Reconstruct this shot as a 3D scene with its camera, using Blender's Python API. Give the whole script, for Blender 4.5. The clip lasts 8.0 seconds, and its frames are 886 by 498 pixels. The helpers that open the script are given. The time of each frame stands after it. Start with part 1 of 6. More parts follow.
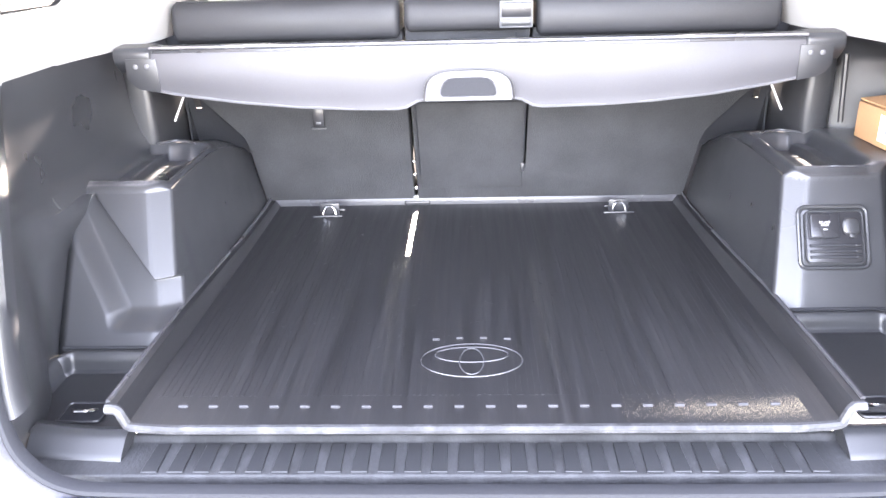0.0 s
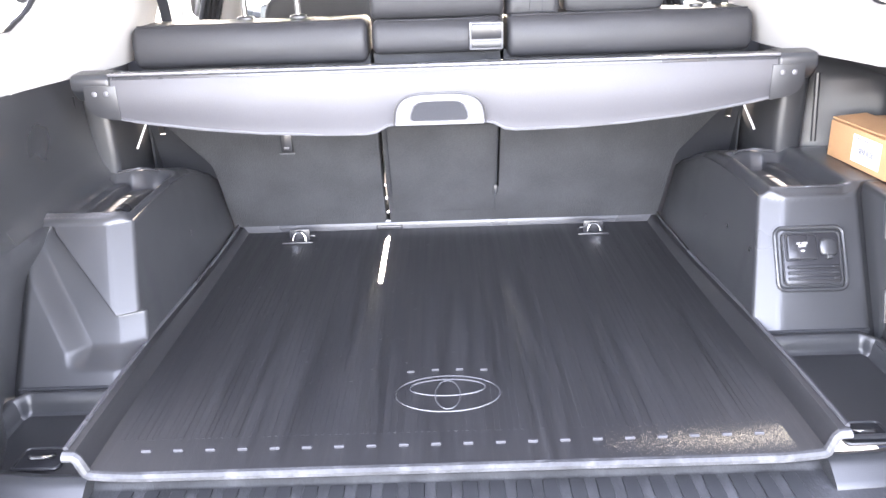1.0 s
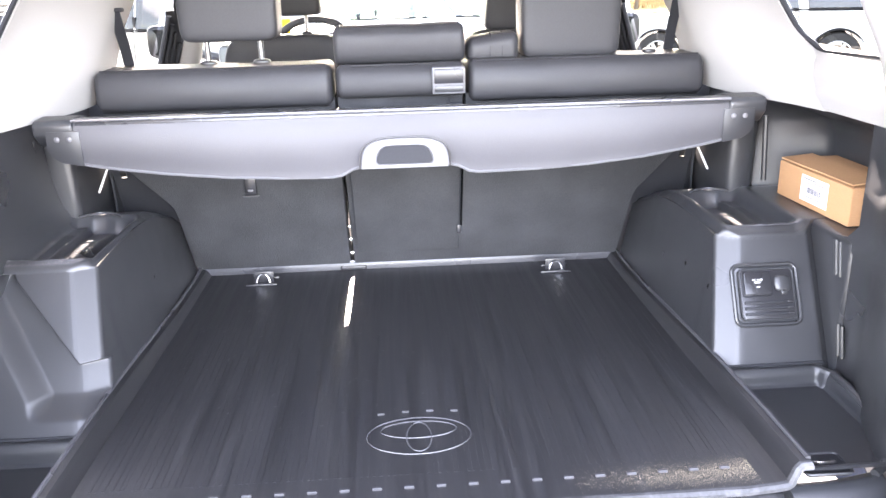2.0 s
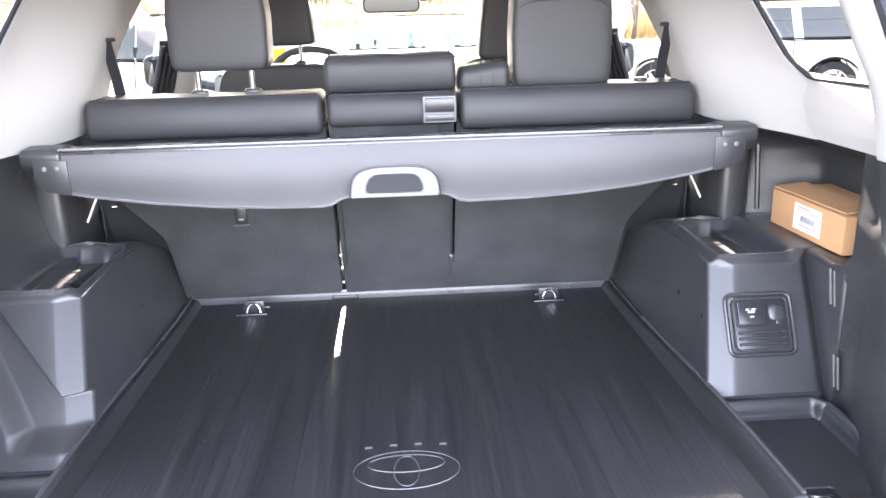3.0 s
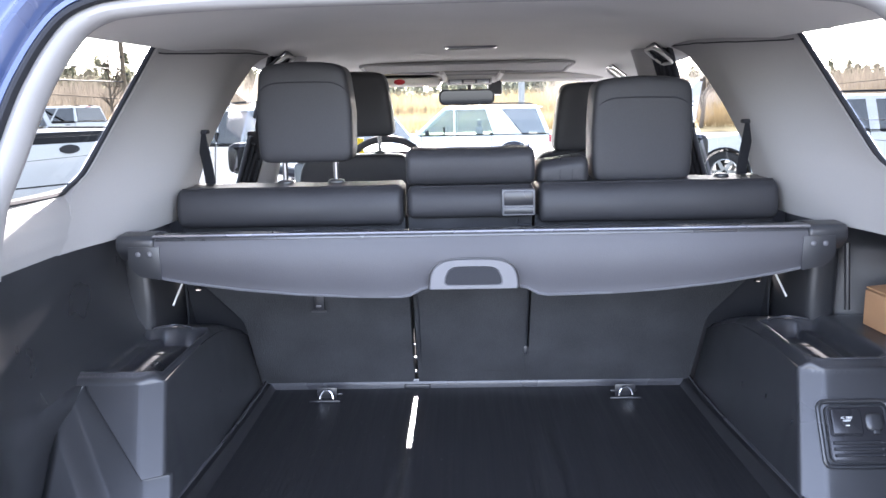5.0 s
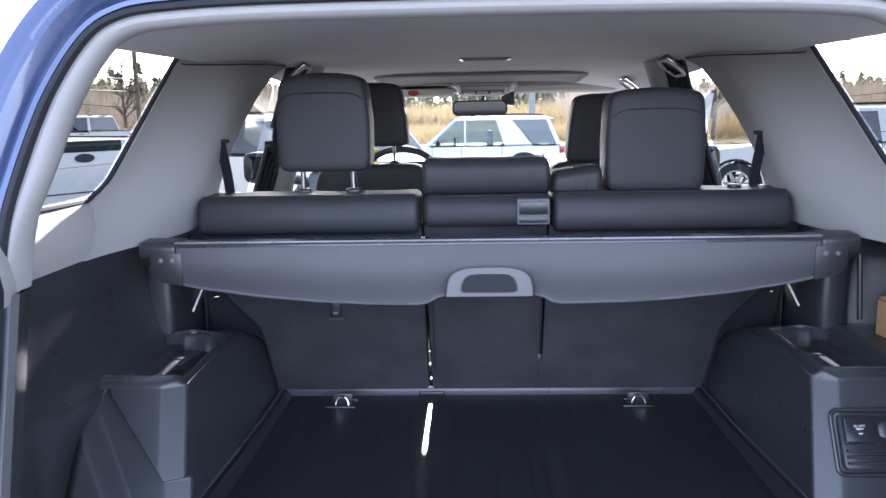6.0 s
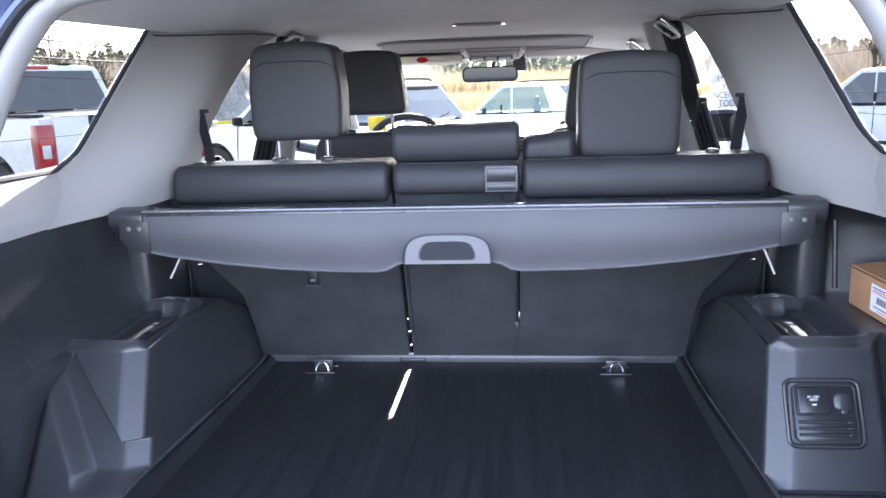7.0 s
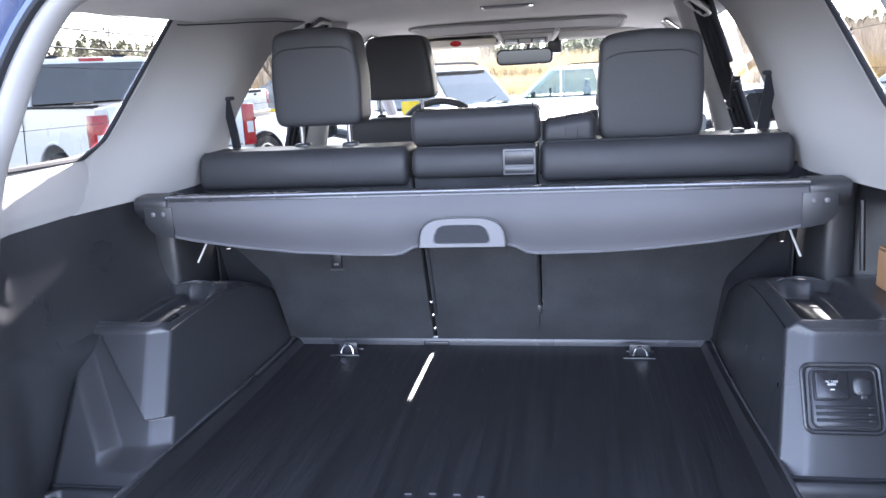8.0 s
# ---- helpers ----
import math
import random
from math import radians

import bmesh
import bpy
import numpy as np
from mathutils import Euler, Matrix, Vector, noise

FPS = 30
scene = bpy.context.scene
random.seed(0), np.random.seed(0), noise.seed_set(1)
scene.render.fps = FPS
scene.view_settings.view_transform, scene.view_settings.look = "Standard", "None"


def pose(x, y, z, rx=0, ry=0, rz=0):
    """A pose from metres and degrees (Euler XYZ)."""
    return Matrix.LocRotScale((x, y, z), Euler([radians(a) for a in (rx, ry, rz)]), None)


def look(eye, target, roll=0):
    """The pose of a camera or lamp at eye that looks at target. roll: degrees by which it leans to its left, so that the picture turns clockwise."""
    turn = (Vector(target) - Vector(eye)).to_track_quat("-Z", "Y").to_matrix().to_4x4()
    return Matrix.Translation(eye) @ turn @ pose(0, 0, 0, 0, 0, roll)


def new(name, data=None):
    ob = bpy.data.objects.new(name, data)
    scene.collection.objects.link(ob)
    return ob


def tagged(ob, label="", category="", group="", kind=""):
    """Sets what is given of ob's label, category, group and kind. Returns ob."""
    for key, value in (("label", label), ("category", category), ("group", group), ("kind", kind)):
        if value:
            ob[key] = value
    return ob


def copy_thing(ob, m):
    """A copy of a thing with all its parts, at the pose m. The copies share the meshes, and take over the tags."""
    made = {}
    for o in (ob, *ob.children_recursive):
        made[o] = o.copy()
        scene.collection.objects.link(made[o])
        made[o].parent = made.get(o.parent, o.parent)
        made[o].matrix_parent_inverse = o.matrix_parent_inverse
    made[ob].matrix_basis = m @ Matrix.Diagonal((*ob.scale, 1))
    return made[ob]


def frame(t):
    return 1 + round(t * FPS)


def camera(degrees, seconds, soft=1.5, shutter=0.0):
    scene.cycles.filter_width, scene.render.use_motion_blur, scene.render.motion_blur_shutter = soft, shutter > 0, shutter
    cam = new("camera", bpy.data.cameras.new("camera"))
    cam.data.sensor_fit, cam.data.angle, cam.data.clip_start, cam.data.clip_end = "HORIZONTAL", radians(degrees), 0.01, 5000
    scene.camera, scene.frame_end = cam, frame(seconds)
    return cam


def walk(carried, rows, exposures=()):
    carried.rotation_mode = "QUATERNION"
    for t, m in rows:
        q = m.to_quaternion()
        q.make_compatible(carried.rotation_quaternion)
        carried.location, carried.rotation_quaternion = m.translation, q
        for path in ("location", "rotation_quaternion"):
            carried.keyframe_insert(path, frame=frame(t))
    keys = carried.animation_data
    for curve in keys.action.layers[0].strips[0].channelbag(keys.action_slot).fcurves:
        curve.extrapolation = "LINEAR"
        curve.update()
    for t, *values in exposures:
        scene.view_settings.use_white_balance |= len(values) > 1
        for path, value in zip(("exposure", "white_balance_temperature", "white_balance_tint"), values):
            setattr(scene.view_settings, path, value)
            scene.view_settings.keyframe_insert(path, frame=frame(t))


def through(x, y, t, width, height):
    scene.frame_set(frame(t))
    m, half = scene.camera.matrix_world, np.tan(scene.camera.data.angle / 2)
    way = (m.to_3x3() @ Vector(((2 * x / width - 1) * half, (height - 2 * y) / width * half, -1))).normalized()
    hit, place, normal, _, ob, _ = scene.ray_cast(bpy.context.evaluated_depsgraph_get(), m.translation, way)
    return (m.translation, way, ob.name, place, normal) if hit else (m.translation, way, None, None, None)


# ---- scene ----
cam = camera(58.9, 8.0)
PATH = [
    (0, (-0.005, -1.065, 0.657), (-0.082, 0.786, -0.097), -1.6),
    (0.5, (0.015, -1.04, 0.668), (-0.041, 0.814, -0.079), -1.9),
    (1, (-0.004, -1.019, 0.665), (-0.014, 0.847, -0.055), -1.9),
    (1.5, (-0.032, -1.02, 0.674), (0.019, 0.862, -0.003), -1.8),
    (2, (-0.026, -1.031, 0.685), (0.08, 0.861, 0.044), -1.5),
    (2.2, (-0.022, -1.032, 0.684), (0.1, 0.863, 0.056), -1.4),
    (3.3, (-0.003, -1.012, 0.683), (0.093, 0.906, 0.124), -1.7),
    (3.5, (-0.009, -1.017, 0.689), (0.073, 0.904, 0.139), -1.8),
    (4, (-0.029, -1.033, 0.676), (-0.017, 0.906, 0.183), -1.8),
    (4.5, (-0.034, -1.021, 0.683), (-0.058, 0.934, 0.261), -1.4),
    (4.7, (-0.033, -1.01, 0.696), (-0.068, 0.95, 0.3), -1.3),
    (5.8, (-0.051, -1.027, 0.706), (-0.108, 0.945, 0.376), -1.0),
    (6, (-0.05, -1.037, 0.702), (-0.118, 0.933, 0.364), -1.0),
    (6.5, (0.018, -1.034, 0.688), (-0.108, 0.925, 0.305), -1.4),
    (7, (0.149, -1.026, 0.696), (-0.059, 0.92, 0.282), -1.9),
    (7.5, (0.229, -1.03, 0.695), (-0.056, 0.902, 0.264), -2.4),
    (8, (0.226, -1.022, 0.69), (-0.114, 0.898, 0.245), -3.0),
]
EXPOSURES = [(0.0, 5.5, 6900, 22), (2.0, 5.1, 6800, 22), (3.5, 4.7, 6600, 21), (4.5, 4.4, 6250, 21), (5.8, 3.0, 5650, 21), (6.5, 3.6, 5750, 21), (7.0, 3.7, 5750, 21), (8.0, 3.8, 5750, 21)]
walk(cam, [(t, look(eye, target, roll)) for t, eye, target, roll in PATH], EXPOSURES)

# ---- sky and sun: low spring sun straight ahead of the vehicle ----
SUN_UP, SUN_LEFT = 21.0, 0.3
world = bpy.data.worlds.new("sky")
scene.world = world
world.use_nodes = True
wn = world.node_tree
sky = wn.nodes.new("ShaderNodeTexSky")
sky.sky_type = "NISHITA"
sky.sun_disc = False
sky.sun_elevation = radians(SUN_UP)
sky.sun_rotation = radians(-SUN_LEFT)
sky.dust_density = 1.0
veil = wn.nodes.new("ShaderNodeHueSaturation")
veil.inputs["Saturation"].default_value = 0.55
wn.links.new(sky.outputs["Color"], veil.inputs["Color"])
wn.links.new(veil.outputs["Color"], wn.nodes["Background"].inputs["Color"])
wn.nodes["Background"].inputs["Strength"].default_value = 0.15
sun_data = bpy.data.lights.new("sun", "SUN")
sun_data.energy, sun_data.angle, sun_data.color = 4.0, radians(0.53), (1.0, 0.92, 0.80)
sun = new("sun", sun_data)
sun_from = Vector((-math.sin(radians(SUN_LEFT)) * math.cos(radians(SUN_UP)), math.cos(radians(SUN_LEFT)) * math.cos(radians(SUN_UP)), math.sin(radians(SUN_UP))))
sun.matrix_world = look(sun_from * 60, (0, 0, 0))


# ---- materials ----
def material(name, colour, rough=0.5, metal=0.0, var=0.12, scale=5.0, fine=250.0, bump=0.05, spec=0.5, coat=0.0, rough_var=0.08, stretch=(1, 1, 1), dirt=None, dirt_amount=0.0, pieces=0.0, glow=0.0):
    """A surface with two scales of change in colour, changing gloss and fine relief; dirt is a second colour in patches."""
    m = bpy.data.materials.new(name)
    m.use_nodes = True
    t = m.node_tree
    b = t.nodes["Principled BSDF"]
    co = t.nodes.new("ShaderNodeTexCoord")
    mp = t.nodes.new("ShaderNodeMapping")
    mp.inputs["Scale"].default_value = stretch
    t.links.new(co.outputs["Object"], mp.inputs["Vector"])

    def noise_at(s, detail):
        n = t.nodes.new("ShaderNodeTexNoise")
        n.inputs["Scale"].default_value, n.inputs["Detail"].default_value = s, detail
        t.links.new(mp.outputs["Vector"], n.inputs["Vector"])
        return n

    def ranged(src, lo, hi):
        r = t.nodes.new("ShaderNodeMapRange")
        r.inputs["From Min"].default_value, r.inputs["From Max"].default_value = 0.3, 0.7
        r.inputs["To Min"].default_value, r.inputs["To Max"].default_value = lo, hi
        t.links.new(src, r.inputs["Value"])
        return r.outputs["Result"]

    big, small = noise_at(scale, 3.0), noise_at(fine, 2.0)
    vals = t.nodes.new("ShaderNodeMath")
    vals.operation = "MULTIPLY"
    t.links.new(ranged(big.outputs["Fac"], 1 - var, 1 + var), vals.inputs[0])
    t.links.new(ranged(small.outputs["Fac"], 1 - var * 0.7, 1 + var * 0.7), vals.inputs[1])
    value = vals.outputs[0]
    if pieces:
        info = t.nodes.new("ShaderNodeObjectInfo")
        each = t.nodes.new("ShaderNodeMapRange")
        each.inputs["To Min"].default_value, each.inputs["To Max"].default_value = 1 - pieces, 1 + pieces
        t.links.new(info.outputs["Random"], each.inputs["Value"])
        more = t.nodes.new("ShaderNodeMath")
        more.operation = "MULTIPLY"
        t.links.new(value, more.inputs[0])
        t.links.new(each.outputs["Result"], more.inputs[1])
        value = more.outputs[0]
    hue = t.nodes.new("ShaderNodeHueSaturation")
    hue.inputs["Color"].default_value = (*colour, 1)
    t.links.new(value, hue.inputs["Value"])
    out = hue.outputs["Color"]
    if dirt:
        mix = t.nodes.new("ShaderNodeMix")
        mix.data_type = "RGBA"
        spots = noise_at(scale * 2.3, 6.0)
        r = t.nodes.new("ShaderNodeMapRange")
        r.inputs["From Min"].default_value, r.inputs["From Max"].default_value = 0.52, 0.75
        r.inputs["To Max"].default_value = dirt_amount
        t.links.new(spots.outputs["Fac"], r.inputs["Value"])
        t.links.new(r.outputs["Result"], mix.inputs["Factor"])
        t.links.new(out, mix.inputs["A"])
        mix.inputs["B"].default_value = (*dirt, 1)
        out = mix.outputs["Result"]
    t.links.new(out, b.inputs["Base Color"])
    b.inputs["Metallic"].default_value = metal
    b.inputs["Specular IOR Level"].default_value = spec
    b.inputs["Coat Weight"].default_value = coat
    b.inputs["Coat Roughness"].default_value = 0.04
    t.links.new(ranged(big.outputs["Fac"], max(0.02, rough - rough_var), min(1.0, rough + rough_var)), b.inputs["Roughness"])
    if bump:
        bp = t.nodes.new("ShaderNodeBump")
        bp.inputs["Strength"].default_value, bp.inputs["Distance"].default_value = bump, 0.002
        t.links.new(small.outputs["Fac"], bp.inputs["Height"])
        t.links.new(bp.outputs["Normal"], b.inputs["Normal"])
    if glow:
        b.inputs["Emission Color"].default_value = (*colour, 1)
        b.inputs["Emission Strength"].default_value = glow
    return m


def glass(name, tint=(0.92, 0.95, 0.94), rough=0.0, share=0.045):
    """A thin pane: mostly clear, with a real reflection."""
    m = bpy.data.materials.new(name)
    m.use_nodes = True
    t = m.node_tree
    t.nodes.remove(t.nodes["Principled BSDF"])
    clear, shine, mix = (t.nodes.new(k) for k in ("ShaderNodeBsdfTransparent", "ShaderNodeBsdfGlossy", "ShaderNodeMixShader"))
    clear.inputs["Color"].default_value = (*tint, 1)
    shine.inputs["Roughness"].default_value = rough
    mix.inputs[0].default_value = share
    t.links.new(clear.outputs[0], mix.inputs[1])
    t.links.new(shine.outputs[0], mix.inputs[2])
    t.links.new(mix.outputs[0], t.nodes["Material Output"].inputs["Surface"])
    return m




def leaves(name, colour, through=0.5, var=0.35, scale=0.25):
    """Thin foliage or twigs: part of the light comes through from behind."""
    m = bpy.data.materials.new(name)
    m.use_nodes = True
    t = m.node_tree
    t.nodes.remove(t.nodes["Principled BSDF"])
    co, n, r, hue, a, b, mix = (t.nodes.new(k) for k in ("ShaderNodeTexCoord", "ShaderNodeTexNoise", "ShaderNodeMapRange", "ShaderNodeHueSaturation", "ShaderNodeBsdfDiffuse", "ShaderNodeBsdfTranslucent", "ShaderNodeMixShader"))
    n.inputs["Scale"].default_value, n.inputs["Detail"].default_value = scale, 5.0
    r.inputs["From Min"].default_value, r.inputs["From Max"].default_value = 0.3, 0.7
    r.inputs["To Min"].default_value, r.inputs["To Max"].default_value = 1 - var, 1 + var
    hue.inputs["Color"].default_value = (*colour, 1)
    mix.inputs[0].default_value = through
    t.links.new(co.outputs["Object"], n.inputs["Vector"])
    t.links.new(n.outputs["Fac"], r.inputs["Value"])
    t.links.new(r.outputs["Result"], hue.inputs["Value"])
    t.links.new(hue.outputs["Color"], a.inputs["Color"])
    t.links.new(hue.outputs["Color"], b.inputs["Color"])
    t.links.new(a.outputs[0], mix.inputs[1])
    t.links.new(b.outputs[0], mix.inputs[2])
    t.links.new(mix.outputs[0], t.nodes["Material Output"].inputs["Surface"])
    return m


PLASTIC = material("black_grained_plastic", (0.027, 0.028, 0.031), 0.34, var=0.10, fine=700, bump=0.15, spec=0.65)
PLASTIC_SMOOTH = material("black_satin_plastic", (0.022, 0.022, 0.025), 0.30, var=0.08, fine=500, bump=0.05)
RUBBER = material("black_rubber_mat", (0.016, 0.016, 0.018), 0.42, var=0.22, scale=4, fine=160, bump=0.10, stretch=(16, 0.5, 1), dirt=(0.085, 0.083, 0.080), dirt_amount=0.14, rough_var=0.07)
RUBBER_EDGE = material("scuffed_mat_edge", (0.042, 0.043, 0.047), 0.5, var=0.3, scale=14, fine=200, bump=0.2, dirt=(0.16, 0.16, 0.17), dirt_amount=0.45)
SEAL_GREY = material("dusty_grey_rubber", (0.13, 0.13, 0.14), 0.5, var=0.15, scale=7, fine=300, bump=0.1)
# glossier, lighter plastic for bars that draw rim highlights
GLOSS = material("highlight_gloss_plastic", (0.05, 0.05, 0.055), 0.12, var=0.05, fine=300, bump=0.0, spec=1.0, coat=1.0)
# lighter copy of the mat rubber; its tone carries highlights on raised edges
EMBOSS = material("highlight_rubber", (0.050, 0.050, 0.055), 0.30, var=0.1, fine=200, bump=0.05)
# pale colour stands for the line of light along the mat's end
LIP_LIGHT = material("lit_lip_rubber", (0.30, 0.295, 0.29), 0.42, var=0.35, scale=9, fine=120, bump=0.1)
DUSTY = material("dusty_scuffed_plastic", (0.028, 0.029, 0.032), 0.55, var=0.3, scale=16, fine=260, bump=0.3, stretch=(1, 0.5, 1), dirt=(0.075, 0.076, 0.082), dirt_amount=0.45)
# base colour is raised to carry the sun on the cord
CORD = material("sunlit_cord", (0.72, 0.70, 0.66), 0.7, fine=500)
SEAL = material("rubber_seal", (0.02, 0.021, 0.025), 0.7, fine=300, spec=0.3)
CARPET = material("charcoal_carpet", (0.040, 0.041, 0.044), 0.95, var=0.18, scale=9, fine=420, bump=0.9, spec=0.15)
LEATHER = material("black_leather", (0.030, 0.030, 0.033), 0.50, var=0.10, fine=420, bump=0.07, spec=0.30)
VINYL = material("dark_grey_vinyl", (0.066, 0.065, 0.071), 0.50, var=0.07, scale=3, fine=600, bump=0.15, spec=0.4)
VINYL_EDGE = material("dark_grey_hem", (0.10, 0.10, 0.108), 0.55, fine=600)
BAR = material("dark_anodised_bar", (0.035, 0.036, 0.04), 0.28, fine=400, bump=0.03, spec=0.7)
GREY_TRIM = material("warm_grey_pillar_trim", (0.325, 0.315, 0.305), 0.72, var=0.03, scale=2, fine=500, bump=0.12, spec=0.3)
HEADLINER = material("warm_grey_headliner_cloth", (0.66, 0.64, 0.605), 0.95, var=0.04, scale=3, fine=650, bump=0.3, spec=0.1)
HANDLE_GREY = material("silver_grey_plastic", (0.135, 0.135, 0.143), 0.38, var=0.04, fine=600, bump=0.04)
CHROME = material("bright_steel", (0.75, 0.75, 0.76), 0.16, metal=1.0, var=0.04, bump=0.02)
POST_STEEL = material("dark_polished_steel", (0.30, 0.30, 0.31), 0.22, metal=1.0, var=0.06, bump=0.02)
BLUE = material("dark_blue_car_paint", (0.048, 0.070, 0.15), 0.30, metal=0.35, var=0.06, fine=900, bump=0.02, coat=1.0)
WHITE_PAINT = material("white_car_paint", (0.70, 0.71, 0.72), 0.30, var=0.02, scale=1.5, fine=40, bump=0.0, coat=0.8, dirt=(0.55, 0.54, 0.52), dirt_amount=0.10)
TYRE = material("tyre_rubber", (0.025, 0.025, 0.026), 0.8, fine=120, bump=0.3)
RIM = material("alloy_rim", (0.45, 0.46, 0.47), 0.3, metal=0.9, fine=60)
RED_LENS = material("red_lamp_lens", (0.36, 0.012, 0.018), 0.15, var=0.1, fine=60, coat=0.6)
CLEAR_LENS = material("clear_lamp_lens", (0.55, 0.57, 0.59), 0.10, var=0.15, scale=9, fine=60, coat=0.6)
CARDBOARD = material("brown_cardboard", (0.42, 0.24, 0.125), 0.85, var=0.07, scale=6, fine=240, bump=0.2, stretch=(1, 1, 3), spec=0.2)
PAPER = material("white_label_paper", (0.80, 0.79, 0.80), 0.6, var=0.03, fine=200)
INK = material("black_print", (0.03, 0.03, 0.035), 0.6)
RED_INK = material("red_print", (0.55, 0.05, 0.06), 0.6)
WHITE_INK = material("white_print", (0.8, 0.8, 0.8), 0.6)
ASPHALT = material("worn_asphalt", (0.13, 0.127, 0.122), 0.9, var=0.2, scale=0.5, fine=18, bump=0.4, dirt=(0.16, 0.15, 0.14), dirt_amount=0.4)
LINE = material("white_road_paint", (0.7, 0.7, 0.68), 0.7, var=0.15, scale=3, fine=20)
YELLOW = material("yellow_sign_plastic", (0.85, 0.62, 0.02), 0.5)
DARK_GLASS = glass("dark_car_glass", (0.24, 0.27, 0.28), share=0.16)
PALE_GLASS = glass("green_car_glass", (0.60, 0.68, 0.60), share=0.10)
PANE = glass("clear_window_glass", (0.56, 0.60, 0.56))
PRIVACY = glass("tinted_window_glass", (0.300, 0.305, 0.282))


# ---- mesh helpers ----
ORIGIN = {}


def thing(name, label, category, at=(0, 0, 0), group="", kind=""):
    ob = tagged(new(name), label, category, group, kind)
    ob.location = at
    ob.empty_display_size = 0.05
    ORIGIN[ob.name] = Vector(at)
    return ob


def part(name, bm, mat, parent=None, label="", smooth=True, sharp=35):
    """Links a bmesh as one mesh object, under a thing or a part; its points are given in the thing's outer space."""
    at = ORIGIN.get(parent.name, Vector((0, 0, 0))) if parent else Vector((0, 0, 0))
    if at.length:
        bmesh.ops.translate(bm, vec=-at, verts=bm.verts)
    bmesh.ops.recalc_face_normals(bm, faces=bm.faces)
    me = bpy.data.meshes.new(name)
    bm.to_mesh(me)
    bm.free()
    me.materials.append(mat)
    if smooth:
        me.shade_smooth()
        me.set_sharp_from_angle(angle=radians(sharp))
    ob = new(name, me)
    if parent:
        ob.parent = parent
        ORIGIN[ob.name] = at
    if label:
        ob["label"] = label
    return ob


def structure(name, bm, mat, label, category="", smooth=True, sharp=35):
    return tagged(part(name, bm, mat, None, "", smooth, sharp), label, category or name.split("_")[0], kind="structure")


def rounded(bm, faces, r, seg=2):
    edges = list({e for f in faces for e in f.edges})
    if r > 0:
        bmesh.ops.bevel(bm, geom=edges, offset=r, offset_type="OFFSET", segments=seg, profile=0.5, affect="EDGES", clamp_overlap=True)


def box(bm, x0, x1, y0, y1, z0, z1, r=0.0, seg=2):
    v = [bm.verts.new(p) for p in ((x0, y0, z0), (x1, y0, z0), (x1, y1, z0), (x0, y1, z0), (x0, y0, z1), (x1, y0, z1), (x1, y1, z1), (x0, y1, z1))]
    f = [bm.faces.new([v[i] for i in q]) for q in ((3, 2, 1, 0), (4, 5, 6, 7), (0, 1, 5, 4), (1, 2, 6, 5), (2, 3, 7, 6), (3, 0, 4, 7))]
    rounded(bm, f, r, seg)
    return bm


def a_box(*args, **kw):
    return box(bmesh.new(), *args, **kw)


def prism(bm, pts, axis, a, b, r=0.0, seg=2):
    """A polygon drawn in the plane across the axis, thickened from a to b."""
    def at(p, w):
        return {"x": (w, p[0], p[1]), "y": (p[0], w, p[1]), "z": (p[0], p[1], w)}[axis]
    lo, hi = [bm.verts.new(at(p, a)) for p in pts], [bm.verts.new(at(p, b)) for p in pts]
    f = [bm.faces.new(lo), bm.faces.new(hi)]
    n = len(pts)
    f += [bm.faces.new((lo[i], lo[(i + 1) % n], hi[(i + 1) % n], hi[i])) for i in range(n)]
    bmesh.ops.recalc_face_normals(bm, faces=f)
    rounded(bm, f, r, seg)
    return bm


def a_prism(*args, **kw):
    return prism(bmesh.new(), *args, **kw)


def loft(bm, rings, closed=True, caps=True):
    rows = [[bm.verts.new(p) for p in ring] for ring in rings]
    n = len(rows[0])
    for a, b in zip(rows, rows[1:]):
        for i in range(n if closed else n - 1):
            bm.faces.new((a[i], a[(i + 1) % n], b[(i + 1) % n], b[i]))
    if caps and closed:
        bm.faces.new(rows[0])
        bm.faces.new(rows[-1][::-1])
    return bm


def tube(bm, pts, r, seg=8, closed=False, flat=1.0):
    """A round bar along a line of points; flat squeezes it along its second axis."""
    pts = [Vector(p) for p in pts]
    n = len(pts)
    rings, last = [], None
    for i, p in enumerate(pts):
        d = (pts[(i + 1) % n] - pts[i - 1]) if closed else (pts[min(i + 1, n - 1)] - pts[max(i - 1, 0)])
        d.normalize()
        u = d.orthogonal().normalized() if last is None else (last - d * last.dot(d)).normalized()
        last = u
        w = d.cross(u)
        rings.append([p + r * (math.cos(k) * u + flat * math.sin(k) * w) for k in (2 * math.pi * j / seg for j in range(seg))])
    if closed:
        rings.append(rings[0])
        loft(bm, rings, caps=False)
        bmesh.ops.remove_doubles(bm, verts=bm.verts, dist=1e-6)
        return bm
    return loft(bm, rings)


def a_tube(*args, **kw):
    return tube(bmesh.new(), *args, **kw)


def sheet(bm, f, nu, nv, thick=None):
    """A surface f(u, v) with u and v from 0 to 1; thick is a vector by which a second face lies behind it."""
    rows = [[bm.verts.new(f(i / nu, j / nv)) for j in range(nv + 1)] for i in range(nu + 1)]
    faces = [bm.faces.new((rows[i][j], rows[i + 1][j], rows[i + 1][j + 1], rows[i][j + 1])) for i in range(nu) for j in range(nv)]
    if thick is not None:
        ext = bmesh.ops.extrude_face_region(bm, geom=faces)
        bmesh.ops.translate(bm, vec=Vector(thick), verts=[g for g in ext["geom"] if isinstance(g, bmesh.types.BMVert)])
    return bm


